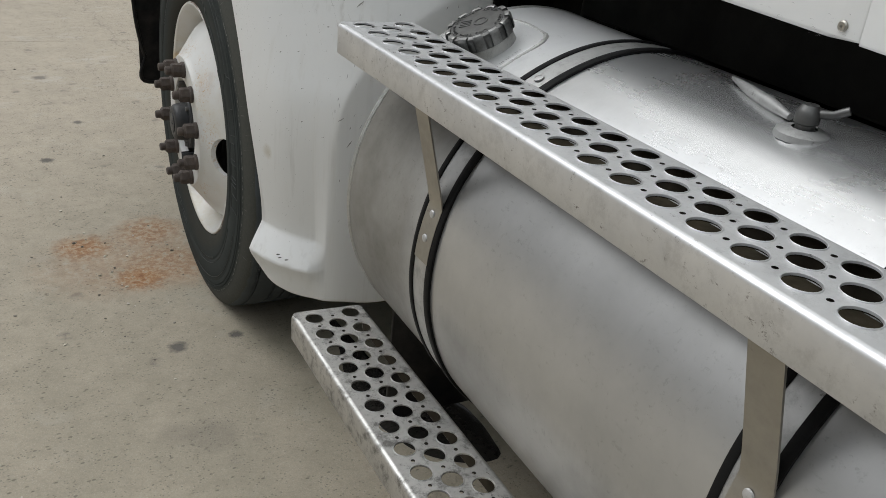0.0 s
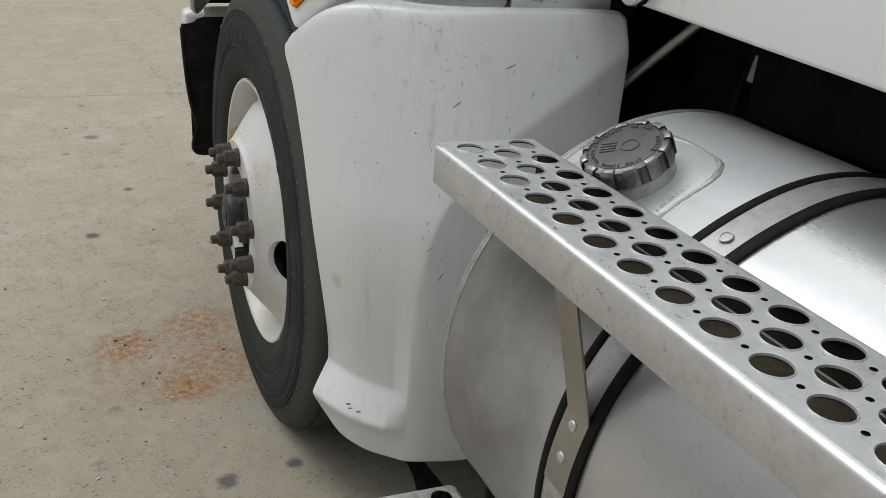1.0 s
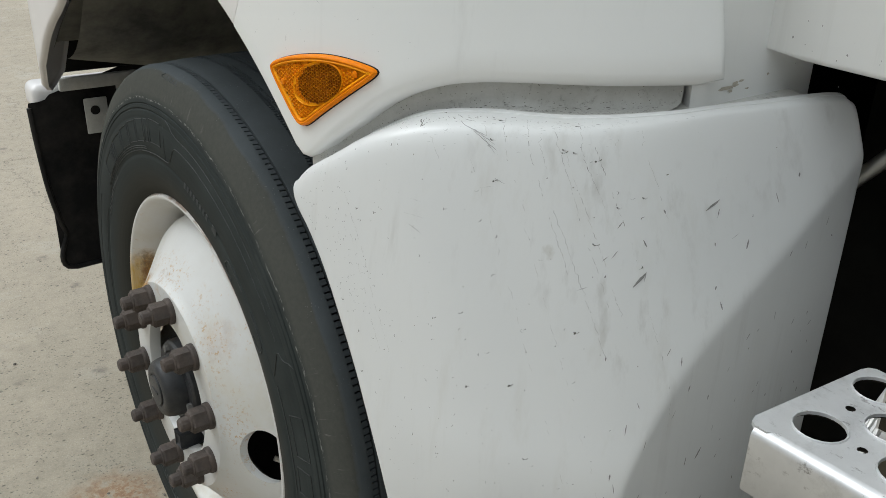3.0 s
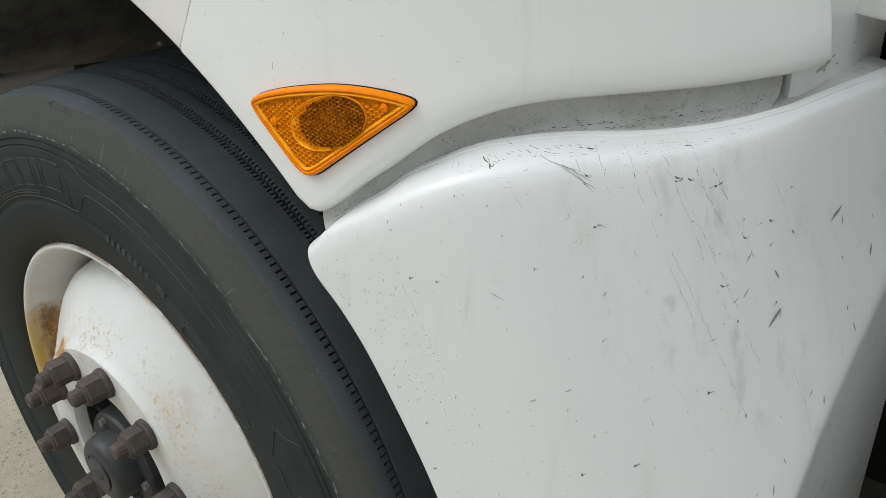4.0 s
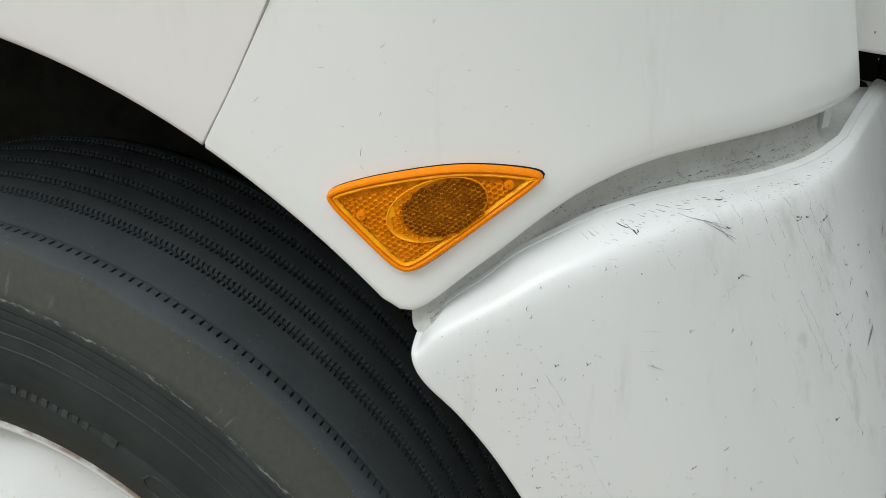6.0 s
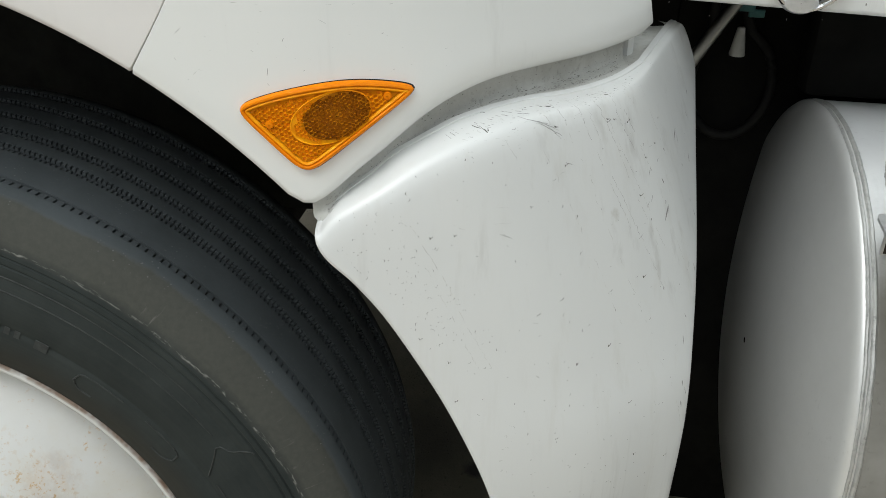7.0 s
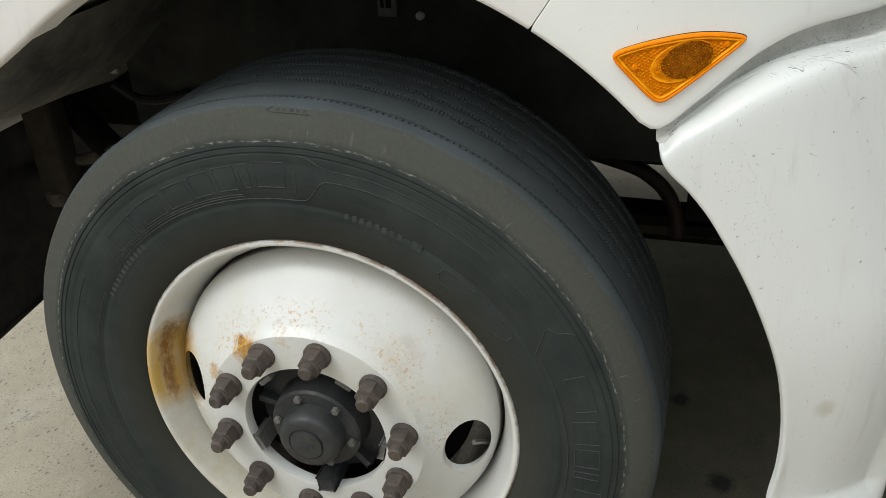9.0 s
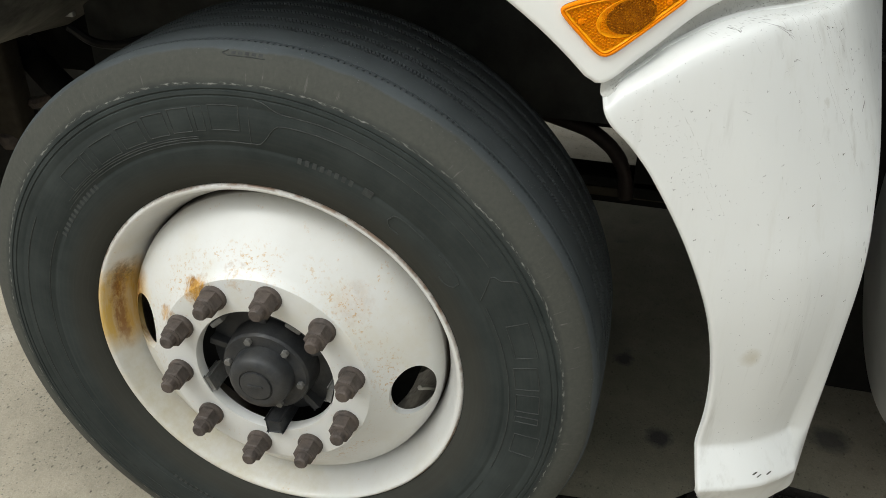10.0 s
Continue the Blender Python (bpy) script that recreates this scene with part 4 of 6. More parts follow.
def make_liner():
    rows = []
    ahead = [tuple(p) for p in front_arch(24)[40:]]
    for x in (0.066, 0.075, 0.10, 0.25, 0.42, 0.60):
        g = 0.016 if x == 0.066 else 0.03
        r = GR + g
        row = [Vector((x, GY - r * math.cos(a), GZ + r * math.sin(a))) for a in np.linspace(radians(34), radians(124), 40)]
        row += [Vector((x, y + 0.6 * g, z + 0.8 * g)) for y, z in ahead if z > 0.80 + 0.12 * x]
        rows.append(row[:56])
    n = min(len(row) for row in rows)
    part("wheel_liner", grid([row[:n] for row in rows]), LINER, truck, "dusty black plastic wheel-arch liner")
    part("inner_wall", box((0.60, -0.50, 0.692), (0.66, 0.62, 1.2), 0.01), plain("dusty_inner_steel", (0.055, 0.056, 0.052), 0.8, 0.5, 12, 0.3, 0.5, (0.09, 0.085, 0.075), 0.1), truck)
    rows = []
    for x, y, z in ((0.085, 0.60, 0.875), (0.30, 0.62, 0.83), (0.50, 0.695, 0.788), (0.70, 0.737, 0.75)):
        rows.append([Vector((x, 0.42 + (y - 0.42) * t, 1.02 + (z - 1.02) * t - 0.03 * math.sin(math.pi * t))) for t in np.linspace(0, 1, 8)])
    part("liner_apron", grid(rows), LINER, truck, "dusty plastic apron at the front of the liner")
    # a shock absorber's bracket with a rusty foot, and a hose clip, inside the arch
    post = part("arch_post", box((0.47, 0.725, 0.575), (0.53, 0.795, 1.0), 0.012, 3), UNDER, truck, "dark grimy post inside the wheel arch")
    part("rusty_foot", lathe([(0.55, 0.004), (0.553, 0.020), (0.567, 0.026), (0.583, 0.024), (0.59, 0.01)], (0.485, 0.765, 0), 16, axis="z"), NUT, post, "rusty end of the post")
    part("wiring_clip", box((0.578, 0.178, 0.990), (0.596, 0.222, 0.999), 0.002), BOLT, truck, "pale clip high in the wheel arch")
    plate = part("arch_plate", box((0.586, 0.026, 0.942), (0.598, 0.062, 1.010), 0.002), BOLT, truck, "grey steel plate high in the wheel arch")
    part("slot", box((0.5850, 0.036, 0.958), (0.5865, 0.046, 0.986), 0.0004), DARK, plate)
    part("slot", box((0.5850, 0.050, 0.958), (0.5865, 0.056, 0.986), 0.0004), DARK, plate)
    part("arch_screw", capped(lathe([(0.598, 0.008), (0.590, 0.0075), (0.588, 0.004)], (0, -0.014, 0.944), 10)), TAG, truck, "pale screw head in the wheel arch")
    part("hose_clip", box((0.580, 0.628, 0.808), (0.592, 0.662, 0.820), 0.003), TAG, truck)
    part("arch_hose", tube(spline([(0.55, 0.62, 0.80), (0.56, 0.58, 0.770), (0.57, 0.53, 0.765), (0.58, 0.47, 0.78)], 14), 0.009, 8), BLACK, truck)
    part("steering_link", tube([(0.45, 0.52, 0.72), (0.50, 0.68, 0.655), (0.52, 0.72, 0.64)], 0.012, 8), NUT, truck)
    part("lower_link", tube([(0.52, 0.66, 0.60), (0.56, 0.86, 0.60), (0.60, 1.0, 0.58)], 0.016, 10), UNDER, truck)


make_liner()


def make_chassis():
    rail = box((0.72, -3.2, 0.634), (0.80, 0.95, 0.90), 0.012)
    part("frame_rail", rail, DARK, truck, "black steel frame rail")
    part("cross_beam", box((0.78, -3.0, 0.440), (0.84, 0.2, 0.508), 0.008), DARK, truck)
    part("front_axle", tube([(0.30, 0, 0.46), (0.55, 0, 0.44), (0.7, 0, 0.38), (1.7, 0, 0.38), (1.9, 0, 0.45), (2.1, 0, 0.46)], 0.055, 12), DARK, truck)
    part("leaf_spring", box((0.70, -0.75, 0.518), (0.775, 0.70, 0.541), 0.006), DARK, truck)
    part("spring_leaf", box((0.705, -0.70, 0.494), (0.770, 0.66, 0.515), 0.004), UNDER, truck)
    part("engine", box((0.95, -0.9, 0.62), (1.5, 0.7, 1.15), 0.06, 3), DARK, truck)
    part("far_rail", box((1.55, -3.2, 0.62), (1.63, 0.95, 0.90), 0.012), DARK, truck)
    part("air_hose", tube([tuple(p) for p in spline([(0.70, -0.28, 0.672), (0.70, -0.365, 0.650), (0.70, -0.405, 0.637), (0.70, -0.432, 0.620), (0.70, -0.456, 0.598), (0.70, -0.478, 0.560), (0.70, -0.49, 0.50)], 24)], 0.015, 10), plain("red_brown_hose", (0.026, 0.016, 0.014), 0.6, 0.4, 40, 0.2), truck, "red-brown rubber air hose")
    # black board added to darken the gap below the tank's front
    part("skirt_dark_board", box((0.27, -0.812, 0.030), (0.56, -0.802, 0.42), 0.004), BLACK, truck, "black board added behind the skirt to darken the gap")
    part("hanger_plate", box((0.70, -0.62, 0.50), (0.712, -0.50, 0.66), 0.003), DARK, truck)
    # dark hangings in the arch, ahead of the wheel
    part("steering_arm", tube([(0.42, 0.45, 0.62), (0.5, 0.62, 0.68), (0.62, 0.8, 0.72)], 0.03, 10), DARK, truck)
    # two boards added to keep the gap between skirt and tank black
    part("gap_dark_board", box((0.645, -1.06, 0.15), (0.665, -0.80, 1.12), 0.004), DARK, truck)
    part("gap_dark_flange", box((0.645, -0.80, 0.44), (0.665, -0.690, 1.12), 0.004), DARK, truck)
    part("back_plate", box((0.52, -2.4, 0.95), (0.58, -0.95, 1.12), 0.01), DARK, truck)


make_chassis()


# ---- front wheel ----
def make_wheel():
    cx, cy, cz = WHEEL
    seg = 2880
    # rim barrel with a rolled lip
    barrel = [(0.150, 0.262), (0.120, 0.268), (0.095, 0.279), (0.076, 0.2875), (0.0665, 0.291), (0.0625, 0.2945), (0.0625, 0.2985), (0.066, 0.3015), (0.072, 0.3015), (0.078, 0.297), (0.095, 0.285), (0.15, 0.275), (0.32, 0.275), (0.33, 0.262), (0.15, 0.262)]
    wheel = part("wheel_rim", lathe(barrel, WHEEL, 128), RIM, truck, "white painted steel wheel rim with rust runs", angle=50)
    # disc: a dished plate with a bolt flange, a bore and two hand holes
    prof = [(0.1105, 0.0335), (0.1125, 0.0280), (0.160, 0.0275), (0.1680, 0.0280), (0.1705, 0.0305), (0.1735, 0.0350), (0.181, 0.0407), (0.195, 0.0508), (0.21, 0.0618), (0.23, 0.0763), (0.245, 0.0885), (0.255, 0.101), (0.261, 0.121), (0.2635, 0.165)]
    rr, xx = [p[0] for p in prof], [p[1] for p in prof]
    holes = [ring(-0.221, -0.023, 0.0305, 40, 1.6, 0.10), ring(0.221, 0.023, 0.0305, 40, 1.6, 0.10), ring(0, 0, 0.1105, 128)]
    loops = [ring(0, 0, r, 128) for r in rr[1:-1]]
    verts, faces = flat(ring(0, 0, rr[-1], 128), holes, loops)
    bm = bmesh.new()
    vs = [bm.verts.new((float(np.interp(v.length, rr, xx)), cy + v[0], cz + v[1])) for v in verts]
    for f in faces:
        bm.faces.new([vs[i] for i in f])
    edges = [e for e in bm.edges if e.is_boundary and math.hypot(e.verts[0].co[1] - cy, e.verts[0].co[2] - cz) < 0.262]
    lip = bmesh.ops.extrude_edge_only(bm, edges=edges)["geom"]
    for v in lip:
        if isinstance(v, bmesh.types.BMVert):
            v.co[0] += 0.012
    part("disc", bm, RIM, wheel, "white dished wheel disc with rust freckles", angle=25)
    # tyre: ribs with worn shoulders, grooves and rows of fine sipes
    side = [(0.085, 0.287), (0.072, 0.296), (0.062, 0.305), (0.055, 0.320), (0.0505, 0.340), (0.0490, 0.358), (0.0490, 0.362), (0.0500, 0.364), (0.0500, 0.3665), (0.0488, 0.3685), (0.0486, 0.395), (0.0495, 0.418), (0.0505, 0.4205), (0.0505, 0.4225), (0.0500, 0.425), (0.0512, 0.4322), (0.0526, 0.4333), (0.0526, 0.4346), (0.0516, 0.4357), (0.0526, 0.4404), (0.0542, 0.4412), (0.0542, 0.4424), (0.0532, 0.4434), (0.0565, 0.455), (0.0615, 0.470), (0.0660, 0.479), (0.0700, 0.4855), (0.0740, 0.4895)]
    tread, edge = [], {}

    def rib(x, r, cut=0):
        if cut:
            edge[len(side) + len(tread)] = cut
        tread.append((x, r))

    for start, high, gap in ((0.0975, 0.4952, 0.0020), (0.147, 0.4980, 0.0036), (0.178, 0.4984, 0.0036), (0.213, 0.4985, 0.0036), (0.248, 0.4982, 0.0036), (0.284, 0.4965, 0.0036)):
        pitch = 8 if start < 0.12 else 5
        long = 0.0078 if start < 0.12 else 0.0060
        rib(start - long - 0.0035, high)
        rib(start - long - 0.0002, high)
        rib(start - long, high, pitch)
        rib(start, high - 0.0006, pitch)
        rib(start + 0.0004, high - 0.010)
        rib(start + 0.0004 + gap, high - 0.010)
        rib(start + 0.0008 + gap, high - 0.0002, pitch if start > 0.12 else 0)
        rib(start + 0.0046 + gap, high + 0.0004, pitch if start > 0.12 else 0)
        rib(start + 0.0048 + gap, high + 0.0004)
        rib(start + 0.0085 + gap, high + 0.0008)
    back = [(0.318, 0.490), (0.330, 0.475), (0.345, 0.42), (0.345, 0.36), (0.335, 0.31), (0.31, 0.287)]
    prof = side + tread + back
    bm = lathe(prof, WHEEL, seg, wave=lambda n, k: (-0.009 if edge[n] == 8 else -0.005) if n in edge and k % edge[n] == 2 else 0.0)
    for v in bm.verts:
        if v.co[2] < 0.0005:
            v.co[2] = 0.0005
    tyre = part("tyre", bm, RUBBER, wheel, "worn black truck tyre with ribbed tread", angle=35)

    def face_x(r):
        return float(np.interp(r, [p[1] for p in side], [p[0] for p in side]))

    def band(r0, r1, a0, a1, lift, name="raised_mark"):
        """A raised patch on the tyre's side between two radii and two angles (from the top, towards the rear)."""
        n = max(2, int(abs(a1 - a0) / 1.5))
        rows = []
        for rad, h in ((r0, -0.0005), (r0 + 0.0006, lift), (r1 - 0.0006, lift), (r1, -0.0005)):
            row = []
            for a in np.linspace(radians(a0), radians(a1), n + 1):
                row.append(Vector((face_x(rad) - h, cy - rad * math.sin(a), cz + rad * math.cos(a))))
            rows.append(row)
        return rows

    marks = bmesh.new()
    def line(points, radius=0.0008):
        tube([(face_x(rad) - 0.0002, cy - rad * math.sin(radians(a)), cz + rad * math.cos(radians(a))) for a, rad in points], radius, 5, bm=marks)

    def curve(knots, count, radius=0.0008):
        line([tuple(p) for p in spline(knots, count)], radius)

    # outlined blocks in place of the maker's mark and the tread's name
    for a0, a1, r0, r1 in ((-46.5, -39.5, 0.381, 0.409), (-38.6, -37.0, 0.381, 0.410), (-35.5, -29.0, 0.382, 0.412), (-27.5, -22.0, 0.383, 0.414), (-20.8, -16.0, 0.385, 0.417), (-14.9, -10.6, 0.386, 0.419), (-9.6, -7.6, 0.387, 0.420), (-6.4, -0.4, 0.388, 0.422), (68.5, 76.5, 0.388, 0.420), (79.0, 84.5, 0.382, 0.416), (86.0, 90.5, 0.382, 0.416), (92.0, 93.5, 0.382, 0.416), (97.0, 102.5, 0.386, 0.424)):
        for rad in (r0, r1):
            line([(a, rad) for a in np.linspace(a0, a1, 6)])
        for a in (a0, a1):
            line([(a, r0), (a, (r0 + r1) / 2), (a, r1)])
    for a0, count in ((11.9, 8), (200, 10), (300, 12), (150, 14)):
        for k in range(count):
            grid(band(0.3585, 0.3675, a0 + 1.65 * k, a0 + 1.65 * k + 0.9, 0.0007), bm=marks)
    grid(band(0.357, 0.369, 26.8, 29.0, 0.0007), bm=marks)
    # panel lines of the tyre wall
    for a0, a1, rad in ((-49, -9.7, 0.3755), (-50, -9.7, 0.3785), (-52, 1.8, 0.3715), (15, 55, 0.4075), (15, 50, 0.4222), (63, 110, 0.3725), (115, 175, 0.374), (112, 180, 0.412), (200, 300, 0.412), (200, 300, 0.374)):
        line([(a, rad) for a in np.linspace(a0, a1, max(8, int(a1 - a0)))])
    line([(1.5, 0.433), (1.65, 0.40), (1.8, 0.372)])
    curve([(2.5, 0.433), (4.5, 0.430), (7.1, 0.4215), (10, 0.4205), (15, 0.4222)], 16)
    curve([(1.8, 0.372), (3.8, 0.3735), (5.2, 0.384), (6.6, 0.399), (8.2, 0.4045), (15, 0.4075)], 20)
    curve([(61.0, 0.371), (58.5, 0.390), (56.9, 0.4035), (58.5, 0.412), (59.6, 0.428), (60.3, 0.4322)], 20)
    for turn in (36.0, 54.5):
        way = 1 if turn > 45 else -1
        curve([(turn - 7 * way, 0.3600), (turn, 0.3590), (turn + 1.6 * way, 0.3480), (turn, 0.3375), (turn - 2.5 * way, 0.3365)], 20, 0.0011)
    # direction bars on the worn shoulder
    for k in range(5):
        grid(band(0.4835, 0.4875, -1.5 + 1.1 * k, -0.8 + 1.1 * k, 0.0005), bm=marks)
    line([(-3.0, 0.4855), (-2.0, 0.4885)])
    line([(-3.0, 0.4855), (-2.0, 0.4825)])
    line([(a, 0.4825) for a in (-2, 0, 2, 4)])
    part("sidewall_relief", marks, plain("rubbed_rubber", (0.046, 0.050, 0.048), 0.7, 0.4, 90, 0.1), tyre, "raised rubber bars and lines on the tyre wall")
    part("brake_drum", lathe([(0.20, 0.10), (0.165, 0.15), (0.150, 0.205), (0.152, 0.215), (0.32, 0.215)], WHEEL, 48), DARK, wheel, "rusty dark brake drum")
    part("valve_stem", tube([(0.118, -0.245, 0.425), (0.100, -0.235, 0.440), (0.085, -0.228, 0.450)], 0.004, 8), STRAP, wheel)
    # hub with its cap, bolts and pilot pads
    hub = part("hub", capped(lathe([(0.10, 0.104), (0.072, 0.104), (0.068, 0.074), (0.034, 0.070), (0.030, 0.067), (0.030, 0.047)], WHEEL, 48)), HUB, wheel, "black painted wheel hub", angle=30)
    part("hub_cap", capped(lathe([(0.035, 0.0495), (0.014, 0.048), (0.004, 0.0455), (-0.001, 0.041), (-0.003, 0.034), (-0.0025, 0.0275), (-0.001, 0.0265), (-0.001, 0.025), (-0.0045, 0.0245), (-0.005, 0.021), (-0.005, 0.004)], WHEEL, 48)), HUB, hub, "black rounded hub cap")
    part("cap_bar", box((-0.0065, cy - 0.012, cz - 0.002), (-0.0045, cy + 0.012, cz + 0.002), 0.0006), HUB, hub)
    for k in range(6):
        a = radians(20 + 60 * k)
        at = (0, cy + 0.059 * math.sin(a), cz + 0.059 * math.cos(a))
        part("hub_bolt", capped(lathe([(0.034, 0.0062), (0.024, 0.0062), (0.023, 0.0052)], at, 6)), BOLT, hub, angle=20)
    for k in range(5):
        turn = Matrix.Translation(WHEEL) @ Matrix.Rotation(radians(30 + 72 * k), 4, "X")
        if k == 2:
            part("pilot_pad", box((0.020, -0.012, 0.086), (0.08, 0.012, 0.1095), 0.003, turn=turn), HUB, hub)
        else:
            part("pilot_pad", box((0.030, -0.013, 0.101), (0.07, 0.013, 0.1098), 0.002, turn=turn), BOLT, hub)
        turn = Matrix.Translation(WHEEL) @ Matrix.Rotation(radians(66 + 72 * k), 4, "X")
        part("hub_web", box((0.055, -0.006, 0.05), (0.09, 0.006, 0.104), 0.002, turn=turn), HUB, hub)
    # ten flange nuts on their studs
    for k in range(10):
        a = radians(8.7 + 36 * (k - 1))
        c = (-0.0265, cy - 0.1438 * math.sin(a), cz + 0.1438 * math.cos(a))
        bm = lathe([(0.054, 0.0205), (0.049, 0.0205), (0.0465, 0.0190), (0.0455, 0.0165)], c, 24)
        lathe([(0.0455, 0.0185), (0.026, 0.0185), (0.0235, 0.0165)], c, 6, bm)
        lathe([(0.0255, 0.0150), (0.022, 0.0148), (0.021, 0.0125)], c, 20, bm)
        lathe([(0.022, 0.0110), (0.010, 0.0108), (0.007, 0.0085)], c, 12, bm)
        capped(bm)
        part("lug_nut", bm, NUT, wheel, "rusty brown flange nut on a wheel stud", angle=28)
    return wheel


make_wheel()


# ---- marker lamp ----
def make_lamp():
    """A three-cornered amber lamp set in the cowl panel."""
    corners = {"l": (-0.3945, 1.0602), "r": (-0.5390, 1.0745), "b": (-0.4512, 1.0040)}
    top = spline([corners["l"], (-0.430, 1.0730), (-0.472, 1.0812), (-0.505, 1.0808), corners["r"]], 30)

    def outline(shrink):
        pts = [tuple(p) for p in top]
        pts += [tuple(p) for p in np.linspace(corners["r"], corners["b"], 22)[1:]]
        pts += [tuple(p) for p in np.linspace(corners["b"], corners["l"], 14)[1:-1]]
        p = np.array(pts)
        for _ in range(7):
            p = (np.roll(p, 1, 0) + 2 * p + np.roll(p, -1, 0)) / 4
        t = np.roll(p, -1, 0) - np.roll(p, 1, 0)
        nrm = np.stack([-t[:, 1], t[:, 0]], 1) / np.linalg.norm(t, axis=1)[:, None]
        centre = p.mean(0)
        nrm *= np.sign(((centre - p) * nrm).sum(1))[:, None]
        return p + shrink * nrm

    def place(y, z, lift):
        a = UPPER.arc(y, z)
        return UPPER.at(a, z) - UPPER.inward(a) * lift

    rows = [[place(y, z, h) for y, z in outline(s) - np.array([0.0008, 0.0])] for s, h in ((-0.0002, -0.004), (-0.0002, 0.0004), (0.0012, 0.0008))]
    gasket = grid(rows, closed_v=True)
    lamp = part("marker_lamp", gasket, GLASS_DARK, truck, "dark rubber gasket round the amber lamp")
    rows = [[place(y, z, h) for y, z in outline(s)] for s, h in ((0.0003, -0.002), (0.0006, 0.0035), (0.0018, 0.0054), (0.0032, 0.0058), (0.0042, 0.0052), (0.0046, 0.0038))]
    part("lens_rim", grid(rows, closed_v=True), AMBER_RIM, lamp, "glossy amber lens rim")
    # inner bead in lighter amber, which carries the rim's highlight
    rows = [[place(y, z, h) for y, z in outline(s)] for s, h in ((0.0044, 0.0030), (0.0048, 0.0048), (0.0058, 0.0054), (0.0068, 0.0046), (0.0074, 0.0030))]
    part("lens_highlight", grid(rows, closed_v=True), AMBER_EDGE, lamp, "lighter amber bead inside the rim with its highlight in the colour")
    loop = [tuple(p) for p in outline(0.0072)]
    oval = ring(-0.4705, 1.0532, 0.031, 40, 0.62, 2.75)
    verts, faces = flat(loop, [oval])
    bm = bmesh.new()
    vs = [bm.verts.new(place(v[0], v[1], 0.0024)) for v in verts]
    for f in faces:
        bm.faces.new([vs[i] for i in f])

    def inside(y, z, loop, margin):
        odd = False
        for (y0, z0), (y1, z1) in zip(loop, loop[1:] + loop[:1]):
            if (z0 > z) != (z1 > z) and y < (y1 - y0) * (z - z0) / (z1 - z0) + y0:
                odd = not odd
        c = np.array(loop)
        return odd and np.hypot(c[:, 0] - y, c[:, 1] - z).min() > margin

    def honeycomb(bm, loop, gap, height, keep, pitch=0.0037, turn=0.35):
        """Six-sided hollow prisms, side by side, wherever keep says so."""
        for i in range(-24, 25):
            for j in range(-24, 25):
                u, v = pitch * (i + 0.5 * (j % 2)), pitch * 0.866 * j
                y, z = -0.4705 + u * math.cos(turn) - v * math.sin(turn), 1.0532 + u * math.sin(turn) + v * math.cos(turn)
                if not keep(y, z):
                    continue
                rows = []
                for r, h in ((pitch * 0.577, height), (pitch * 0.52, height), (pitch * 0.34, height - 0.0014), (pitch * 0.03, height - 0.0024)):
                    rows.append([place(y + r * math.cos(turn + math.pi * (k + 0.5) / 3), z + r * math.sin(turn + math.pi * (k + 0.5) / 3), h) for k in range(6)])
                grid(rows, closed_v=True, bm=bm)

    honeycomb(bm, loop, 0.002, 0.0040, lambda y, z: inside(y, z, loop, 0.0021) and not inside(y, z, oval, -1.0))
    part("lens", bm, AMBER, lamp, "amber lens with honeycomb prisms", angle=15)
    # reflector: shallow bowl and prism window, refracted bright and dark put into their colours
    rows = []
    for k, h in ((1.025, 0.0030), (1.02, 0.0046), (1.0, 0.0050), (0.975, 0.0042), (0.6, 0.0034), (0.02, 0.0032)):
        rows.append([place(-0.4705 + (y + 0.4705) * k, 1.0532 + (z - 1.0532) * k, h) for y, z in oval])
    bowl = part("reflector_bowl", grid(rows, closed_v=True), AMBER_EDGE, lamp, "bright amber reflector bowl")
    window = ring(-0.4750, 1.0547, 0.0255, 40, 0.70, 2.75)
    rows = [[place(-0.4750 + (y + 0.4750) * k, 1.0547 + (z - 1.0547) * k, h) for y, z in window] for k, h in ((1.0, 0.0030), (0.99, 0.0046), (0.5, 0.0050), (0.02, 0.0052))]
    bm = grid(rows, closed_v=True)
    honeycomb(bm, window, 0.0, 0.0062, lambda y, z: inside(y, z, window, 0.0012), 0.0030)
    part("reflector_window", bm, AMBER_DEEP, bowl, "dark amber honeycomb window", angle=15)
    rim_of = [p for p in ring(-0.4705, 1.0532, 0.0285, 40, 0.60, 2.75)]
    bm = bmesh.new()
    honeycomb(bm, oval, 0.0, 0.0052, lambda y, z: inside(y, z, rim_of, 0.001) and not inside(y, z, window, -1.0), 0.0033)
    part("reflector_prisms", bm, AMBER, bowl, "amber prisms in the bowl", angle=15)
    for y, z in ((-0.4245, 1.0475), (-0.5125, 1.0685)):
        bm = lathe([(0.0, 0.0035), (-0.0015, 0.003), (-0.002, 0.0005)], place(y, z, 0.0036), 14)
        part("lens_screw", bm, AMBER_RIM, lamp)


make_lamp()


# ---- fuel tank ----
def on_tank(angle, y, lift=0.0):
    """A place on the tank: degrees from the top towards the yard side, and y."""
    a = radians(angle)
    return Vector((TX - (TR + lift) * math.sin(a), y, TZ + (TR + lift) * math.cos(a)))


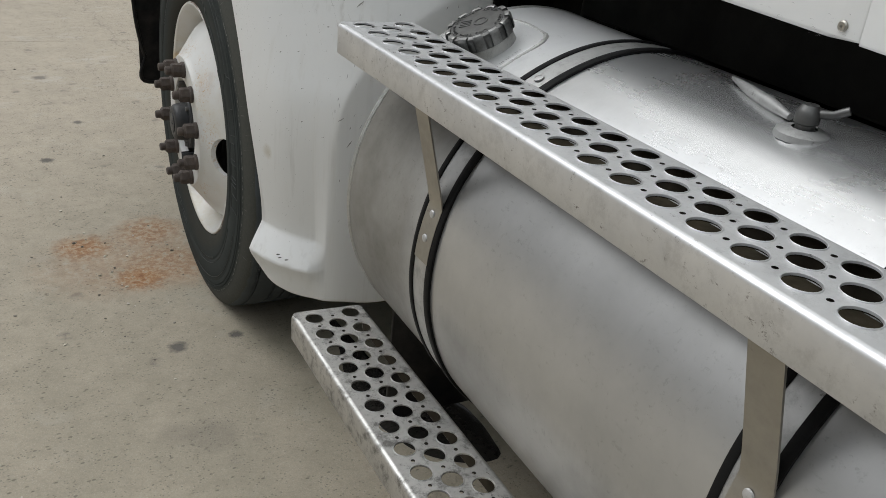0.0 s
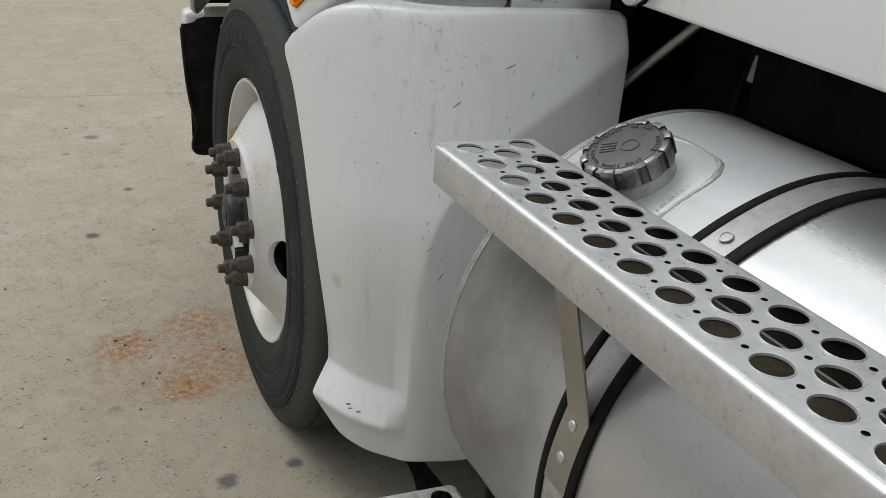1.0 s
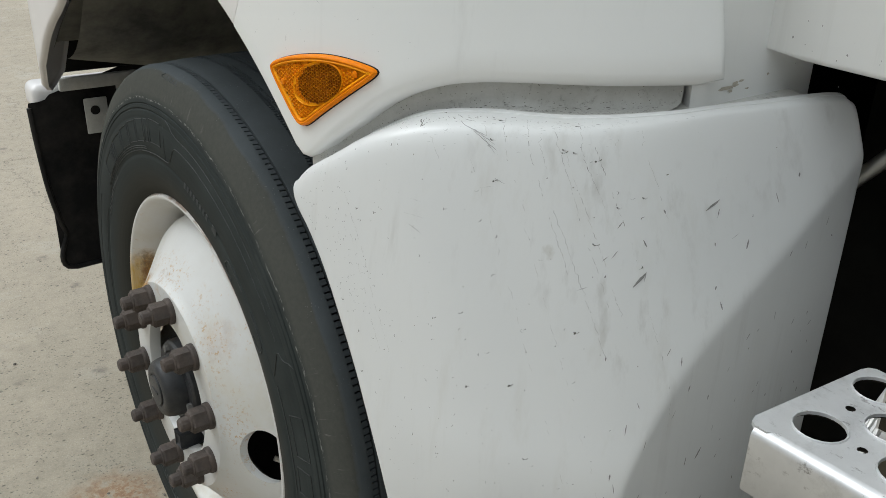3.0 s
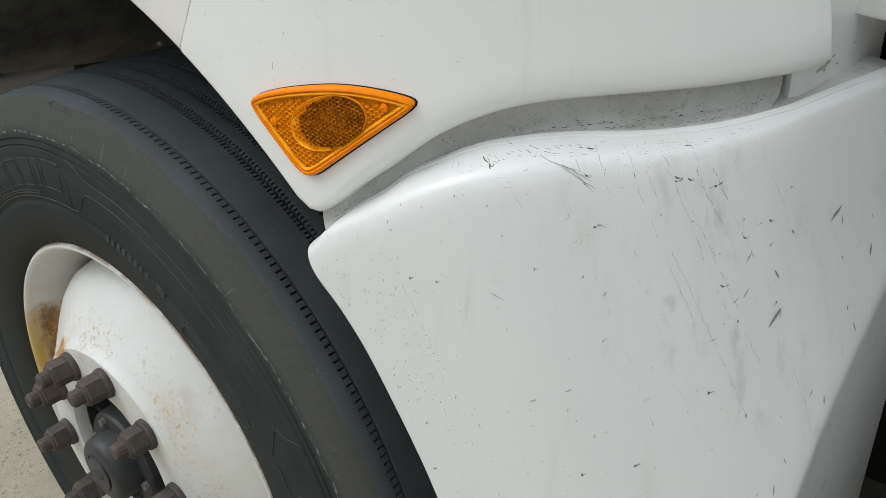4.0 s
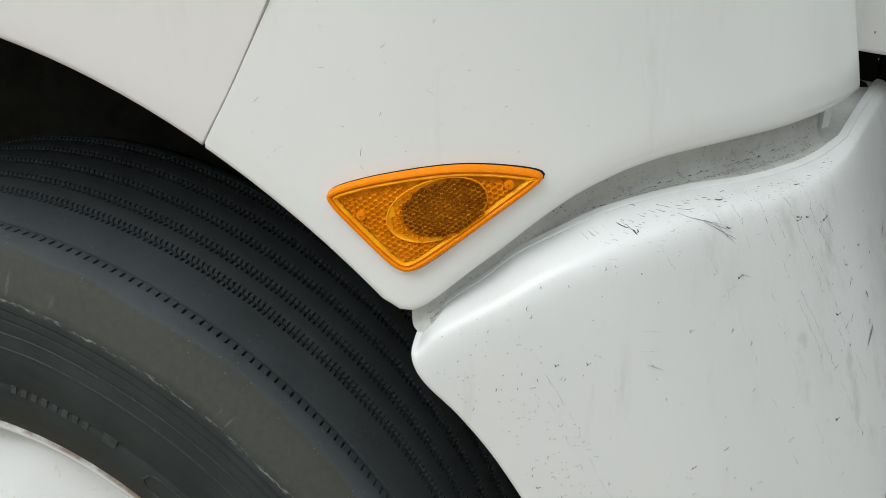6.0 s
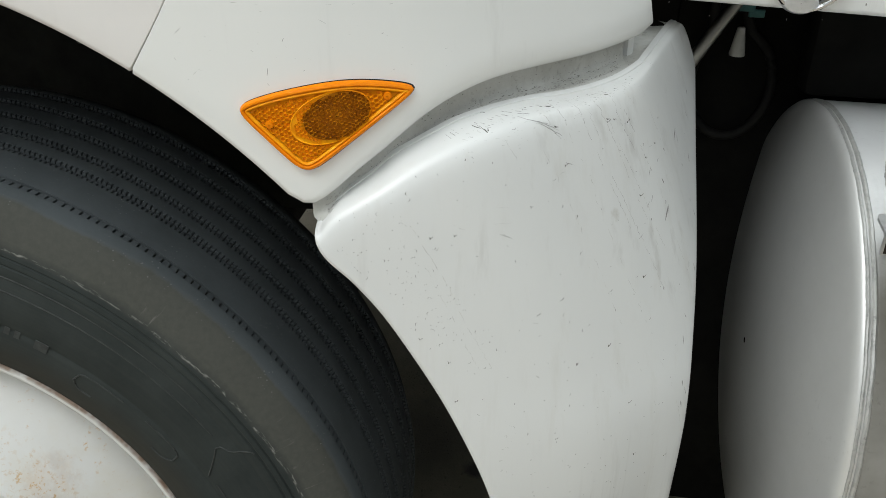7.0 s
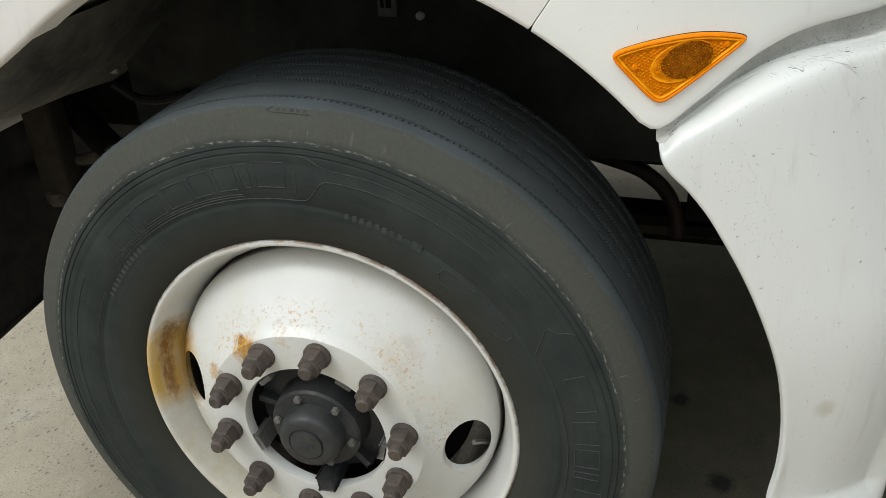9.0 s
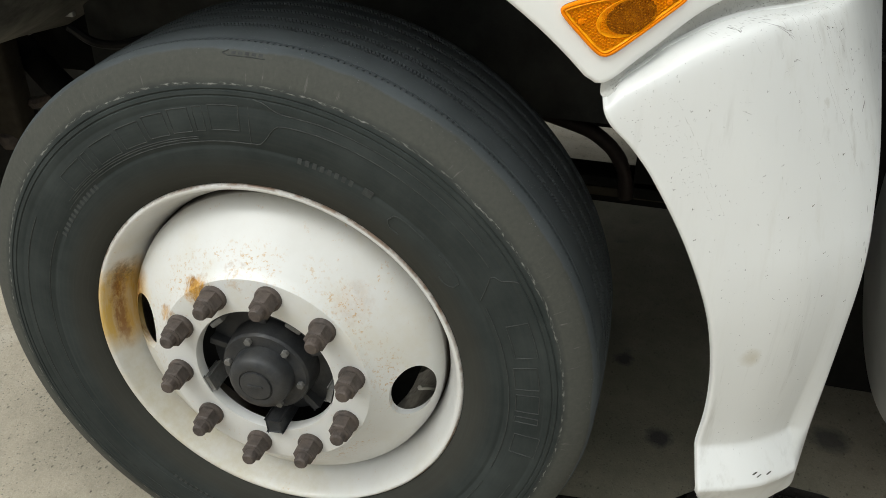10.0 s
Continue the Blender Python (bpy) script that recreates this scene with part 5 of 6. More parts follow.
def make_tank():
    prof = [(-2.75, 0.01), (-2.75, 0.29), (-2.72, TR), (-2.2, TR), (-1.6, TR), (-1.25, TR), (-0.968, TR), (-0.962, TR - 0.001), (-0.959, TR - 0.004)]
    tank = part("fuel_tank", lathe(prof, (TX, 0, TZ), 128, axis="y"), TANK, truck, "brushed aluminium cylindrical fuel tank", angle=50)
    # domed head behind a tight knuckle
    knuckle = [(-0.964, TR - 0.0025), (-0.957, TR - 0.0003), (-0.953, TR - 0.0010), (-0.9505, TR - 0.0030), (-0.9480, TR - 0.0068), (-0.9460, TR - 0.0125), (-0.9442, TR - 0.0205), (-0.9430, TR - 0.0270)]
    knuckle += [(-0.9425 + 0.027 * (1 - (r / 0.285) ** 2), r) for r in (0.285, 0.27, 0.24, 0.20, 0.15, 0.10, 0.05, 0.004)]
    part("tank_head", lathe(knuckle, (TX, 0, TZ), 160, axis="y"), HEAD, tank, "smooth domed aluminium tank head", angle=60)
    # weld bead round the head
    for at, thick in ((-0.9625, 0.0026), (-0.9560, 0.0020)):
        rnd = random.Random(int(-at * 1e4))
        path = [on_tank(a, at + 0.00015 * math.sin(a * 0.7) + rnd.gauss(0, 0.00008), -0.0012) for a in np.linspace(0, 360, 720, endpoint=False)]
        part("weld_bead", tube(path, [thick + 0.0002 * abs(math.sin(k * 0.9)) + rnd.gauss(0, 0.00006) for k in range(720)], 8, closed=True), WELD, tank, "rippled weld bead")
    # filler patch: a raised plate with a weld round it
    loop = []
    for k in range(288):
        a = 2 * math.pi * k / 288
        c, s = math.cos(a), math.sin(a)
        q = (abs(c) ** 3 + abs(s) ** 3) ** (-1 / 3)
        loop.append((29 + 16.5 * q * c, -1.068 + 0.083 * q * s))
    rows = []
    for k, h in ((1.0, 0.0002), (0.97, 0.0008), (0.86, 0.0010), (0.80, 0.0012), (0.76, 0.0014), (0.70, 0.0015), (0.5, 0.0016)):
        rows.append([on_tank(29 + (a - 29) * k, -1.068 + (y + 1.068) * k, h) for a, y in loop])
    rows.append([on_tank(29, -1.068, 0.0017) + 0.0005 * Vector((math.cos(k), math.sin(k), 0)) for k in range(288)])
    part("filler_plate", grid(rows, closed_v=True), TANK, tank, "welded plate round the filler neck")
    rnd = random.Random(5)
    part("plate_weld", tube([on_tank(a + 0.15 * math.sin(k * 0.21) + rnd.gauss(0, 0.03), y + 0.0008 * math.sin(k * 0.13), -0.0028) for k, (a, y) in enumerate(loop)], [0.0046 + 0.0006 * abs(math.sin(k * 0.55)) + 0.0005 * math.sin(k * 0.11) + rnd.gauss(0, 0.0003) for k in range(288)], 8, closed=True), WELD, tank, "lumpy weld seam")
    # scribed writing, too worn to read
    rnd, scribed = random.Random(9), bmesh.new()
    for a0, y0, da, dy, count in ((24.0, -1.138, 0.55, -0.0004, 16), (30.0, -1.004, -0.1, -0.0052, 10), (20.5, -1.012, -0.2, -0.0048, 12)):
        for k in range(count):
            if rnd.random() < 0.15:
                continue
            at, tall = on_tank(a0 + da * k, y0 + dy * k, 0.0019), rnd.uniform(0.5, 1.0)
            along = (on_tank(a0 + da * k + 0.5, y0 + dy * k, 0.0019) - at).normalized() if abs(dy) > abs(da) * 0.005 else Vector((0, 1, 0))
            side = Vector((0, 1, 0)) if abs(dy) > abs(da) * 0.005 else (on_tank(a0 + 1, y0, 0.0019) - on_tank(a0, y0, 0.0019)).normalized()
            grid([[at - 0.0028 * tall * along - 0.0004 * side, at - 0.0028 * tall * along + 0.0004 * side], [at + 0.0028 * tall * along + 0.0002 * side, at + 0.0028 * tall * along + 0.0010 * side]], bm=scribed)
    tagged(part("scribed_marks", scribed, plain("scribed_metal", (0.17, 0.17, 0.165), 0.6, 0.3, 200, 0.1), tank, "worn scribed marks on the filler plate"), kind="stuff")
    # filler cap: knurled rim with twelve lugs, standing square on the tank
    n = (on_tank(28, 0, 1.0) - on_tank(28, 0, 0.0)).normalized()
    u = Vector((0, 1, 0))
    m = Matrix.Translation(on_tank(28, -1.070, 0.0)) @ Matrix((u, n.cross(u), n)).transposed().to_4x4()
    neck = lathe([(-0.004, 0.0485), (0.002, 0.0475), (0.020, 0.047)], (0, 0, 0), 48, axis="z")
    neck.transform(m)
    cap = part("filler_neck", neck, WELD, tank)
    small = Matrix.Diagonal((0.95, 0.95, 1.0, 1.0))
    bm = lathe([(0.017, 0.0500), (0.019, 0.0520), (0.036, 0.0520), (0.0395, 0.0510), (0.0400, 0.0450), (0.0405, 0.0440), (0.0405, 0.0425), (0.0412, 0.0420), (0.0418, 0.030), (0.0420, 0.0005)], (0, 0, 0), 72, axis="z")
    bm.transform(m @ small)
    lid = part("filler_cap", bm, CAP, truck, "grey cast fuel filler cap with grip lugs", angle=30)
    # grip lugs: broad high ones and narrow lower ones in turn, with slots between
    for k in range(24):
        high = k % 2 == 0
        a0, half, h = 15.0 * k, 8.6 if high else 4.6, 0.0 if high else -0.0050
        out = 0.0 if high else -0.0018
        prof = [(0.0505, 0.0185), (0.0548 + out, 0.0195), (0.0550 + out, 0.0360 + h), (0.0542 + out, 0.0400 + h), (0.0522 + out, 0.0424 + h), (0.0470, 0.0430 + h), (0.0452, 0.0422 + h), (0.0448, 0.0380)]
        rows = []
        for e in np.linspace(-half, half, 6):
            a = radians(a0 + e)
            tuck = 0.0007 if abs(e) == half else 0.0
            rows.append([Vector(((r - tuck) * math.cos(a), (r - tuck) * math.sin(a), z - tuck)) for r, z in prof])
        bm = capped(grid(rows))
        bm.transform(m @ small)
        part("grip_lug", bm, CAP_PALE if high else CAP, lid, angle=30)
    bm = lathe([(0.0421, 0.0112), (0.0430, 0.0108), (0.0430, 0.0092), (0.0421, 0.0088)], (0, 0.006, 0), 24, axis="z")
    for k in range(4):
        box((-0.009 + 0.005 * k - 0.0016, -0.028, 0.0418), (-0.009 + 0.005 * k + 0.0012, -0.010, 0.0430), 0.0004, 1, bm)
    bm.transform(m @ Matrix.Rotation(radians(-45), 4, "Z") @ Matrix.Rotation(radians(180), 4, "Z"))
    part("cap_emblem", bm, CAP, lid, "cast emblem of bars and a ring")
    words = bpy.data.curves.new("cap_words", "FONT")
    # ring of cast words round the lid, letter by letter
    bm = bmesh.new()
    text = "NATURALLY VENTED TANKS ONLY   DIESEL   USE ON  "
    for k, ch in enumerate(text):
        if ch == " ":
            continue
        words.body, words.size, words.extrude, words.align_x = ch, 0.0062, 0.0004, "CENTER"
        ob = bpy.data.objects.new("letter", words)
        scene.collection.objects.link(ob)
        bpy.context.view_layer.update()
        me = bpy.data.meshes.new_from_object(ob.evaluated_get(bpy.context.evaluated_depsgraph_get()))
        a = 2 * math.pi * (k - 18) / len(text) + 1.92
        me.transform(Matrix.Rotation(a + math.pi / 2, 4, "Z") @ Matrix.Translation((0, -0.0385, 0.0424)))
        bm.from_mesh(me)
        bpy.data.meshes.remove(me)
        bpy.data.objects.remove(ob)
    bm.transform(m)
    part("cap_words", bm, CAP, lid, smooth=False)
    # two steel straps on black rubber strips
    for y, near, far in ((-1.238, (-0.0260, 0.0070), (0.0235, 0.0054)), (-1.826, (-0.0220, 0.0062), (0.0195, 0.0050))):
        angles = np.linspace(-150, 150, 150)
        rows = [[on_tank(a, yy, h) for a in angles] for yy, h in ((y + near[0], 0.0005), (y + near[0], 0.0025), (y + far[0], 0.0025), (y + far[0], 0.0005))]
        band = part("tank_strap", grid(rows), BAND, tank, "steel tank strap edged with black rubber")
        for e, w in (near, far):
            rows = [[on_tank(a, y + e + d * w + 0.0006 * math.sin(a * 0.21), h) for a in angles] for d, h in ((-1.0, -0.001), (-1.0, 0.0038), (-0.7, 0.005), (0.7, 0.005), (1.0, 0.0038), (1.0, -0.001))]
            part("rubber_strip", grid(rows), STRIP, band, "black rubber strip")
        for a in (52, 30):
            bm = lathe([(0.0, 0.0075), (0.0015, 0.0070), (0.0018, 0.0055), (0.0010, 0.0050), (0.0010, 0.0004)], (0, 0, 0), 20, axis="z")
            nn = (on_tank(a, 0, 1) - on_tank(a, 0, 0)).normalized()
            bm.transform(Matrix.Translation(on_tank(a, y, 0.004)) @ nn.to_track_quat("Z", "Y").to_matrix().to_4x4())
            if a == 30:
                part("rivet", bm, BAND, band, "flat ring rivet")
            else:
                bm.free()
    # breather valve on its weld pad, and the lifting lug beside it
    at = on_tank(9.5, -1.592)
    bm = lathe([(-0.006, 0.031), (0.001, 0.030), (0.004, 0.024), (0.006, 0.014)], at, 32, axis="z", wave=lambda n, k: 0.0007 * math.sin(k * 2.7))
    part("valve_pad", bm, BAND, tank, "ragged weld pad under the valve")
    bm = lathe([(0.004, 0.0105), (0.010, 0.0105), (0.012, 0.0135), (0.024, 0.0135), (0.028, 0.011), (0.032, 0.009), (0.033, 0.001)], at, 20, axis="z")
    valve = part("breather_valve", bm, CAP, tank, "grey metal breather valve")
    part("hose_barb", tube([at + Vector((0, 0, 0.022)), at + Vector((0.012, -0.022, 0.026)), at + Vector((0.02, -0.034, 0.034))], 0.005, 10), CAP, valve)
    path = [on_tank(a, y, 0.006) for a, y in ((-2, -1.42), (2, -1.47), (5, -1.52), (7.5, -1.562))]
    part("lifting_lug", tube(path, [0.003, 0.007, 0.008, 0.004], 12), BAND, tank, "welded aluminium lug")
    return tank


make_tank()


# ---- steps ----
def make_step(x0, x1, z, y0, y1, drop, first, brackets, look_of):
    """A bent aluminium tread with three rows of flared holes."""
    r = 0.007
    holes, small, flares = [], [], []
    xa, pitch = x0 + 0.058, 0.0534
    n = int((first - y1 - 0.03) / pitch)
    for k in range(n):
        for dx, dy in ((-0.034, 0.0), (0.0, -0.027), (0.034, 0.0)):
            flares.append((xa + 0.0095 + dx, first + dy - k * pitch))
        for dx, dy in ((-0.034, -0.0267), (0.0, 0.0), (0.034, -0.0267)):
            small.append((xa + 0.0095 + dx, first + dy - k * pitch))
    holes = [ring(x, y, 0.0168, 20) for x, y in flares] + [ring(x, y, 0.0032, 8) for x, y in small]
    outer = [(x0 + r, y1), (x1 - r, y1), (x1 - r, y0 - 0.026), (x1 - 0.004, y0 - 0.022), (x1 - 0.004, y0 - 0.015), (x1 - r, y0 - 0.011), (x1 - r - 0.006, y0 - 0.009), (x0 + 0.012, y0), (x0 + 0.006, y0 - 0.002), (x0 + 0.003, y0 - 0.006), (x0 + 0.003, y0 - 0.014), (x0 + r, y0 - 0.018)]
    verts, faces = flat(outer, holes)
    bm = bmesh.new()
    vs = [bm.verts.new((v[0], v[1], z)) for v in verts]
    for f in faces:
        bm.faces.new([vs[i] for i in f])
    for x, y in flares:
        lathe([(0.0, 0.0168), (0.0008, 0.0166), (0.0012, 0.0162), (0.0010, 0.0156), (-0.0012, 0.0153)], (x, y, z), 20, bm, "z")
    # bent edges and hanging flanges on both long sides
    for x, s in ((x0, 1), (x1, -1)):
        ya = y0 - (0.006 if s > 0 else 0.024)
        prof = [(x + s * r - s * r * math.sin(a), z - r + r * math.cos(a)) for a in np.linspace(0, math.pi / 2, 6)]
        fall = drop if s > 0 else 0.044
        prof += [(x, z - fall + 0.002), (x + s * 0.0012, z - fall), (x + s * 0.003, z - fall + 0.001), (x + s * 0.003, z - r)]
        ys = np.linspace(ya, y1, 40)
        grid([[Vector((px, yy, pz)) for px, pz in prof] for yy in ys], bm=bm)
    # dark brown underside
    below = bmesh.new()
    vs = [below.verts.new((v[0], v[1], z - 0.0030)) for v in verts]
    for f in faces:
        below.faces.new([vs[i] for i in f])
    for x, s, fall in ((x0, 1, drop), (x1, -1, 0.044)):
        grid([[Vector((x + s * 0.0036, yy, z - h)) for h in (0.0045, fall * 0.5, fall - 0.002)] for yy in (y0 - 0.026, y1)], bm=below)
    # underside of the plate's free end
    under = [bm.verts.new((px, py, z - 0.003)) for px, py in outer]
    top = [bm.verts.new((px, py, z)) for px, py in outer]
    for k in range(3, len(outer) - 1):
        bm.faces.new((under[k], under[k + 1], top[k + 1], top[k]))
    step = part("step", bm, look_of, truck, "punched aluminium step tread with flared holes", angle=35)
    if brackets:
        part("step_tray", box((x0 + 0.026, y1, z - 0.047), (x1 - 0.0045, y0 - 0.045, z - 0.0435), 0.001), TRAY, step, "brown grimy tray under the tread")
    part("step_underside", below, UNDER, step, "dark brown underside of the tread")
    if brackets:
        for y in (-1.238, -1.834):
            low_x, low_z = on_tank(71, 0, 0.0034)[0], on_tank(71, 0, 0.0034)[2]
            path = [(x0 + 0.005, z - 0.006), (x0 + 0.005, z - 0.036)] + [(x0 + 0.006 + (low_x - x0 - 0.006) * t, z - 0.044 + (low_z - z + 0.044) * t) for t in np.linspace(0, 1, 6)]
            path += [(on_tank(a, 0, 0.0032)[0], on_tank(a, 0, 0.0032)[2]) for a in (72.5, 76, 80, 83, 86)]
            rows = []
            for e, h in ((-0.019, 0.0), (-0.019, -0.0025), (0.019, -0.0025), (0.019, 0.0)):
                rows.append([Vector((px + h, y + e + 0.004 - 0.008 * min(1.0, k / 6), pz)) for k, (px, pz) in enumerate(path)])
            arm = part("bracket", capped(grid(rows, closed_u=True)), STRAP, step, "bent steel bracket riveted to the tank strap", angle=30)
            for a in (73.5, 80):
                p = on_tank(a, y - 0.003, 0.0058)
                bm = lathe([(0.001, 0.0062), (-0.0010, 0.0056), (-0.0020, 0.003), (-0.0022, 0.0004)], p, 18)
                part("rivet", bm, STEP, arm, "domed rivet")
    return step


make_step(0.069, 0.199, 0.941, -0.940, -2.45, 0.047, -0.970, True, STEP)
low = make_step(0.002, 0.134, 0.433, -0.942, -2.45, 0.050, -0.972, False, STEP_DIRTY)
for yy in (-2.05, -2.40):
    part("hanger", box((0.115, yy - 0.02, 0.385), (0.74, yy + 0.02, 0.393), 0.002), DARK, low)
    part("hanger", box((0.70, yy - 0.02, 0.385), (0.74, yy + 0.02, 0.66), 0.002), DARK, low)


# ---- small things on the body ----
def stroke(bm, on, points, width):
    """A fine fleck that lies on a panel, thin at both ends."""
    rows = [[], []]
    n = len(points)
    for k, (y, z) in enumerate(points):
        w = width * (0.3 + 0.7 * math.sin(math.pi * (k + 0.5) / n))
        rows[0].append(on(y - w, z, 0.0004))
        rows[1].append(on(y + w, z + 0.3 * w, 0.0004))
    grid(rows, bm=bm)


def make_latch():
    """The chrome paddle latch in the sleeper side."""
    c = Vector((0.3565, -0.891, 1.133))
    rows = []
    for k, h in ((1.04, -0.009), (1.03, 0.001), (1.0, 0.0035), (0.95, 0.0035), (0.90, 0.001), (0.82, -0.0035), (0.4, -0.006), (0.02, -0.006)):
        row = []
        for t in range(48):
            a = 2 * math.pi * t / 48
            pear = 1.0 - 0.16 * math.cos(a - 2.6)
            row.append(c + Vector((-h, 0.041 * k * math.cos(a), 0.041 * k * pear * math.sin(a))))
        rows.append(row)
    latch = part("door_latch", grid(rows, closed_v=True), CHROME, truck, "chrome paddle latch let into the panel")
    part("paddle", box(c + Vector((-0.003, -0.014, -0.022)), c + Vector((0.005, 0.026, 0.030)), 0.003, 3), CHROME, latch)
    tab = lathe([(0.003, 0.016), (-0.002, 0.0155), (-0.004, 0.0135), (-0.0045, 0.0005)], (0, 0, 0), 28)
    tab.transform(Matrix.Translation(c + Vector((0, 0.008, -0.036))) @ Matrix.Diagonal((1.0, 1.15, 0.72, 1.0)))
    part("tab", tab, STEP, latch, "polished pull tab")
    bm = bmesh.new()
    for k in range(4):
        box(c + Vector((-0.0040, -0.004 + 0.0048 * k, -0.014)), c + Vector((-0.0026, -0.0026 + 0.0048 * k, 0.002)), 0.0004, bm=bm)
    lathe([(-0.0026, 0.0068), (-0.0040, 0.0064), (-0.0040, 0.0050), (-0.0026, 0.0046)], c + Vector((0, 0.003, 0.011)), 24, bm)
    part("emblem", bm, BOLT, latch, "cast emblem of bars and a ring")


make_latch()
bm, rnd = bmesh.new(), random.Random(5)
for k in range(26):
    y, z, length = rnd.uniform(-1.60, -1.48), 1.069 + rnd.gauss(0, 0.003) + rnd.choice((0, 0, 0.03)) * rnd.random(), rnd.choice((0.3, 1.0)) * rnd.uniform(0.004, 0.018)
    stroke(bm, lambda a, b, lift: Vector((0.365 - lift, a, b)), [(y - length * t / 5, z + 0.0006 * math.sin(t)) for t in range(6)], rnd.uniform(0.00015, 0.0004))
for k in range(90):
    y, z = rnd.uniform(-1.60, -0.74), 1.10 + rnd.betavariate(1.0, 2.0) * 0.5
    if k % 3 == 0:
        y, z = rnd.uniform(-1.0, -0.74), 1.075 + 0.034 * (y + 1.655) / 0.93 + abs(rnd.gauss(0, 0.02))
    size = rnd.choice((0.0004, 0.0006, 0.0011))
    stroke(bm, lambda a, b, lift: Vector((0.365 - lift, a, b)), [(y, z + size), (y + rnd.gauss(0, 0.3) * size, z), (y + rnd.gauss(0, 0.4) * size, z - size * rnd.uniform(0.5, 2.0))], size * 0.7)
tagged(part("panel_scratches", bm, plain("panel_scratch", (0.42, 0.41, 0.40), 0.8, 0.5, 300, 0.1), truck, "fine grey scratches and specks on the sleeper side"), kind="stuff")
bm = lathe([(0.0, 0.0060), (-0.0015, 0.0060), (-0.003, 0.0045), (-0.0033, 0.001)], (0.3645, -1.597, 1.079), 20)
part("panel_screw", bm, STRAP, truck, "domed panel screw")

d = Vector((-0.414, 0.540, -0.733))
p = Vector((0.510, -0.844, 1.055))
part("stay_rod", tube([p - 0.12 * d, p + 0.35 * d], 0.008, 12), STRAP, truck, "bare metal stay rod")
cone = lathe([(0.019, 0.0035), (0.018, 0.0050), (-0.017, 0.0105), (-0.019, 0.010), (-0.019, 0.001)], (0.60, -0.877, 0.996), 14, axis="z")
part("hose_tag", capped(cone), TAG, truck, "white plastic cone tag")
loop = [(0.625, -0.88 - 0.055 * math.sin(a), 0.93 + 0.075 * math.cos(a)) for a in np.linspace(0.3, 5.6, 30)]
HOSE = plain("dusty_hose", (0.016, 0.016, 0.0155), 0.6, 0.4, 40, 0.2, 0.4, (0.032, 0.031, 0.028), 0.12)
part("hose", tube([(0.62, -0.86, 1.1)] + loop + [(0.63, -0.84, 1.1)], 0.007, 10), HOSE, truck, "black rubber hose loop")
for drop, far_end in ((0.0, 1.060), (0.035, 1.035)):
    path = spline([(0.69, -0.92, 1.035 - drop), (0.69, -1.0, 0.985 - drop), (0.69, -1.15, 0.975 - drop), (0.69, -1.35, 0.985 - drop), (0.68, -1.6, far_end)], 24)
    part("cable", tube([tuple(p) for p in path], 0.008, 8), HOSE, truck, "dusty black cable under the sleeper")
TEAL = plain("teal_plastic", (0.05, 0.16, 0.155), 0.5, 0.3, 80, 0.1)
for x, y, z in ((0.56, -0.872, 1.048), (0.575, -0.888, 1.038)):
    part("cable_tag", box((x, y - 0.010, z - 0.005), (x + 0.004, y + 0.010, z + 0.005), 0.001, turn=None), TEAL, truck, "small teal plastic cable tag")


# ---- dirt on the skirt ----
def skirt_point(y, z, lift):
    a = FAIR.arc(y, z)
    return FAIR.at(a, z, fair_push(a, z) - lift)


def skirt_front(z):
    """Where the skirt's front edge lies at a height."""
    return float(np.interp(z, [0.40, 0.54, 0.62, 0.705, 0.795, 0.876, 0.918, 0.95, 1.05], [-0.65, -0.647, -0.638, -0.617, -0.578, -0.53, -0.497, -0.462, -0.462]))


def cowl_point(y, z, lift):
    a = UPPER.arc(y, z)
    return UPPER.at(a, z, -lift)


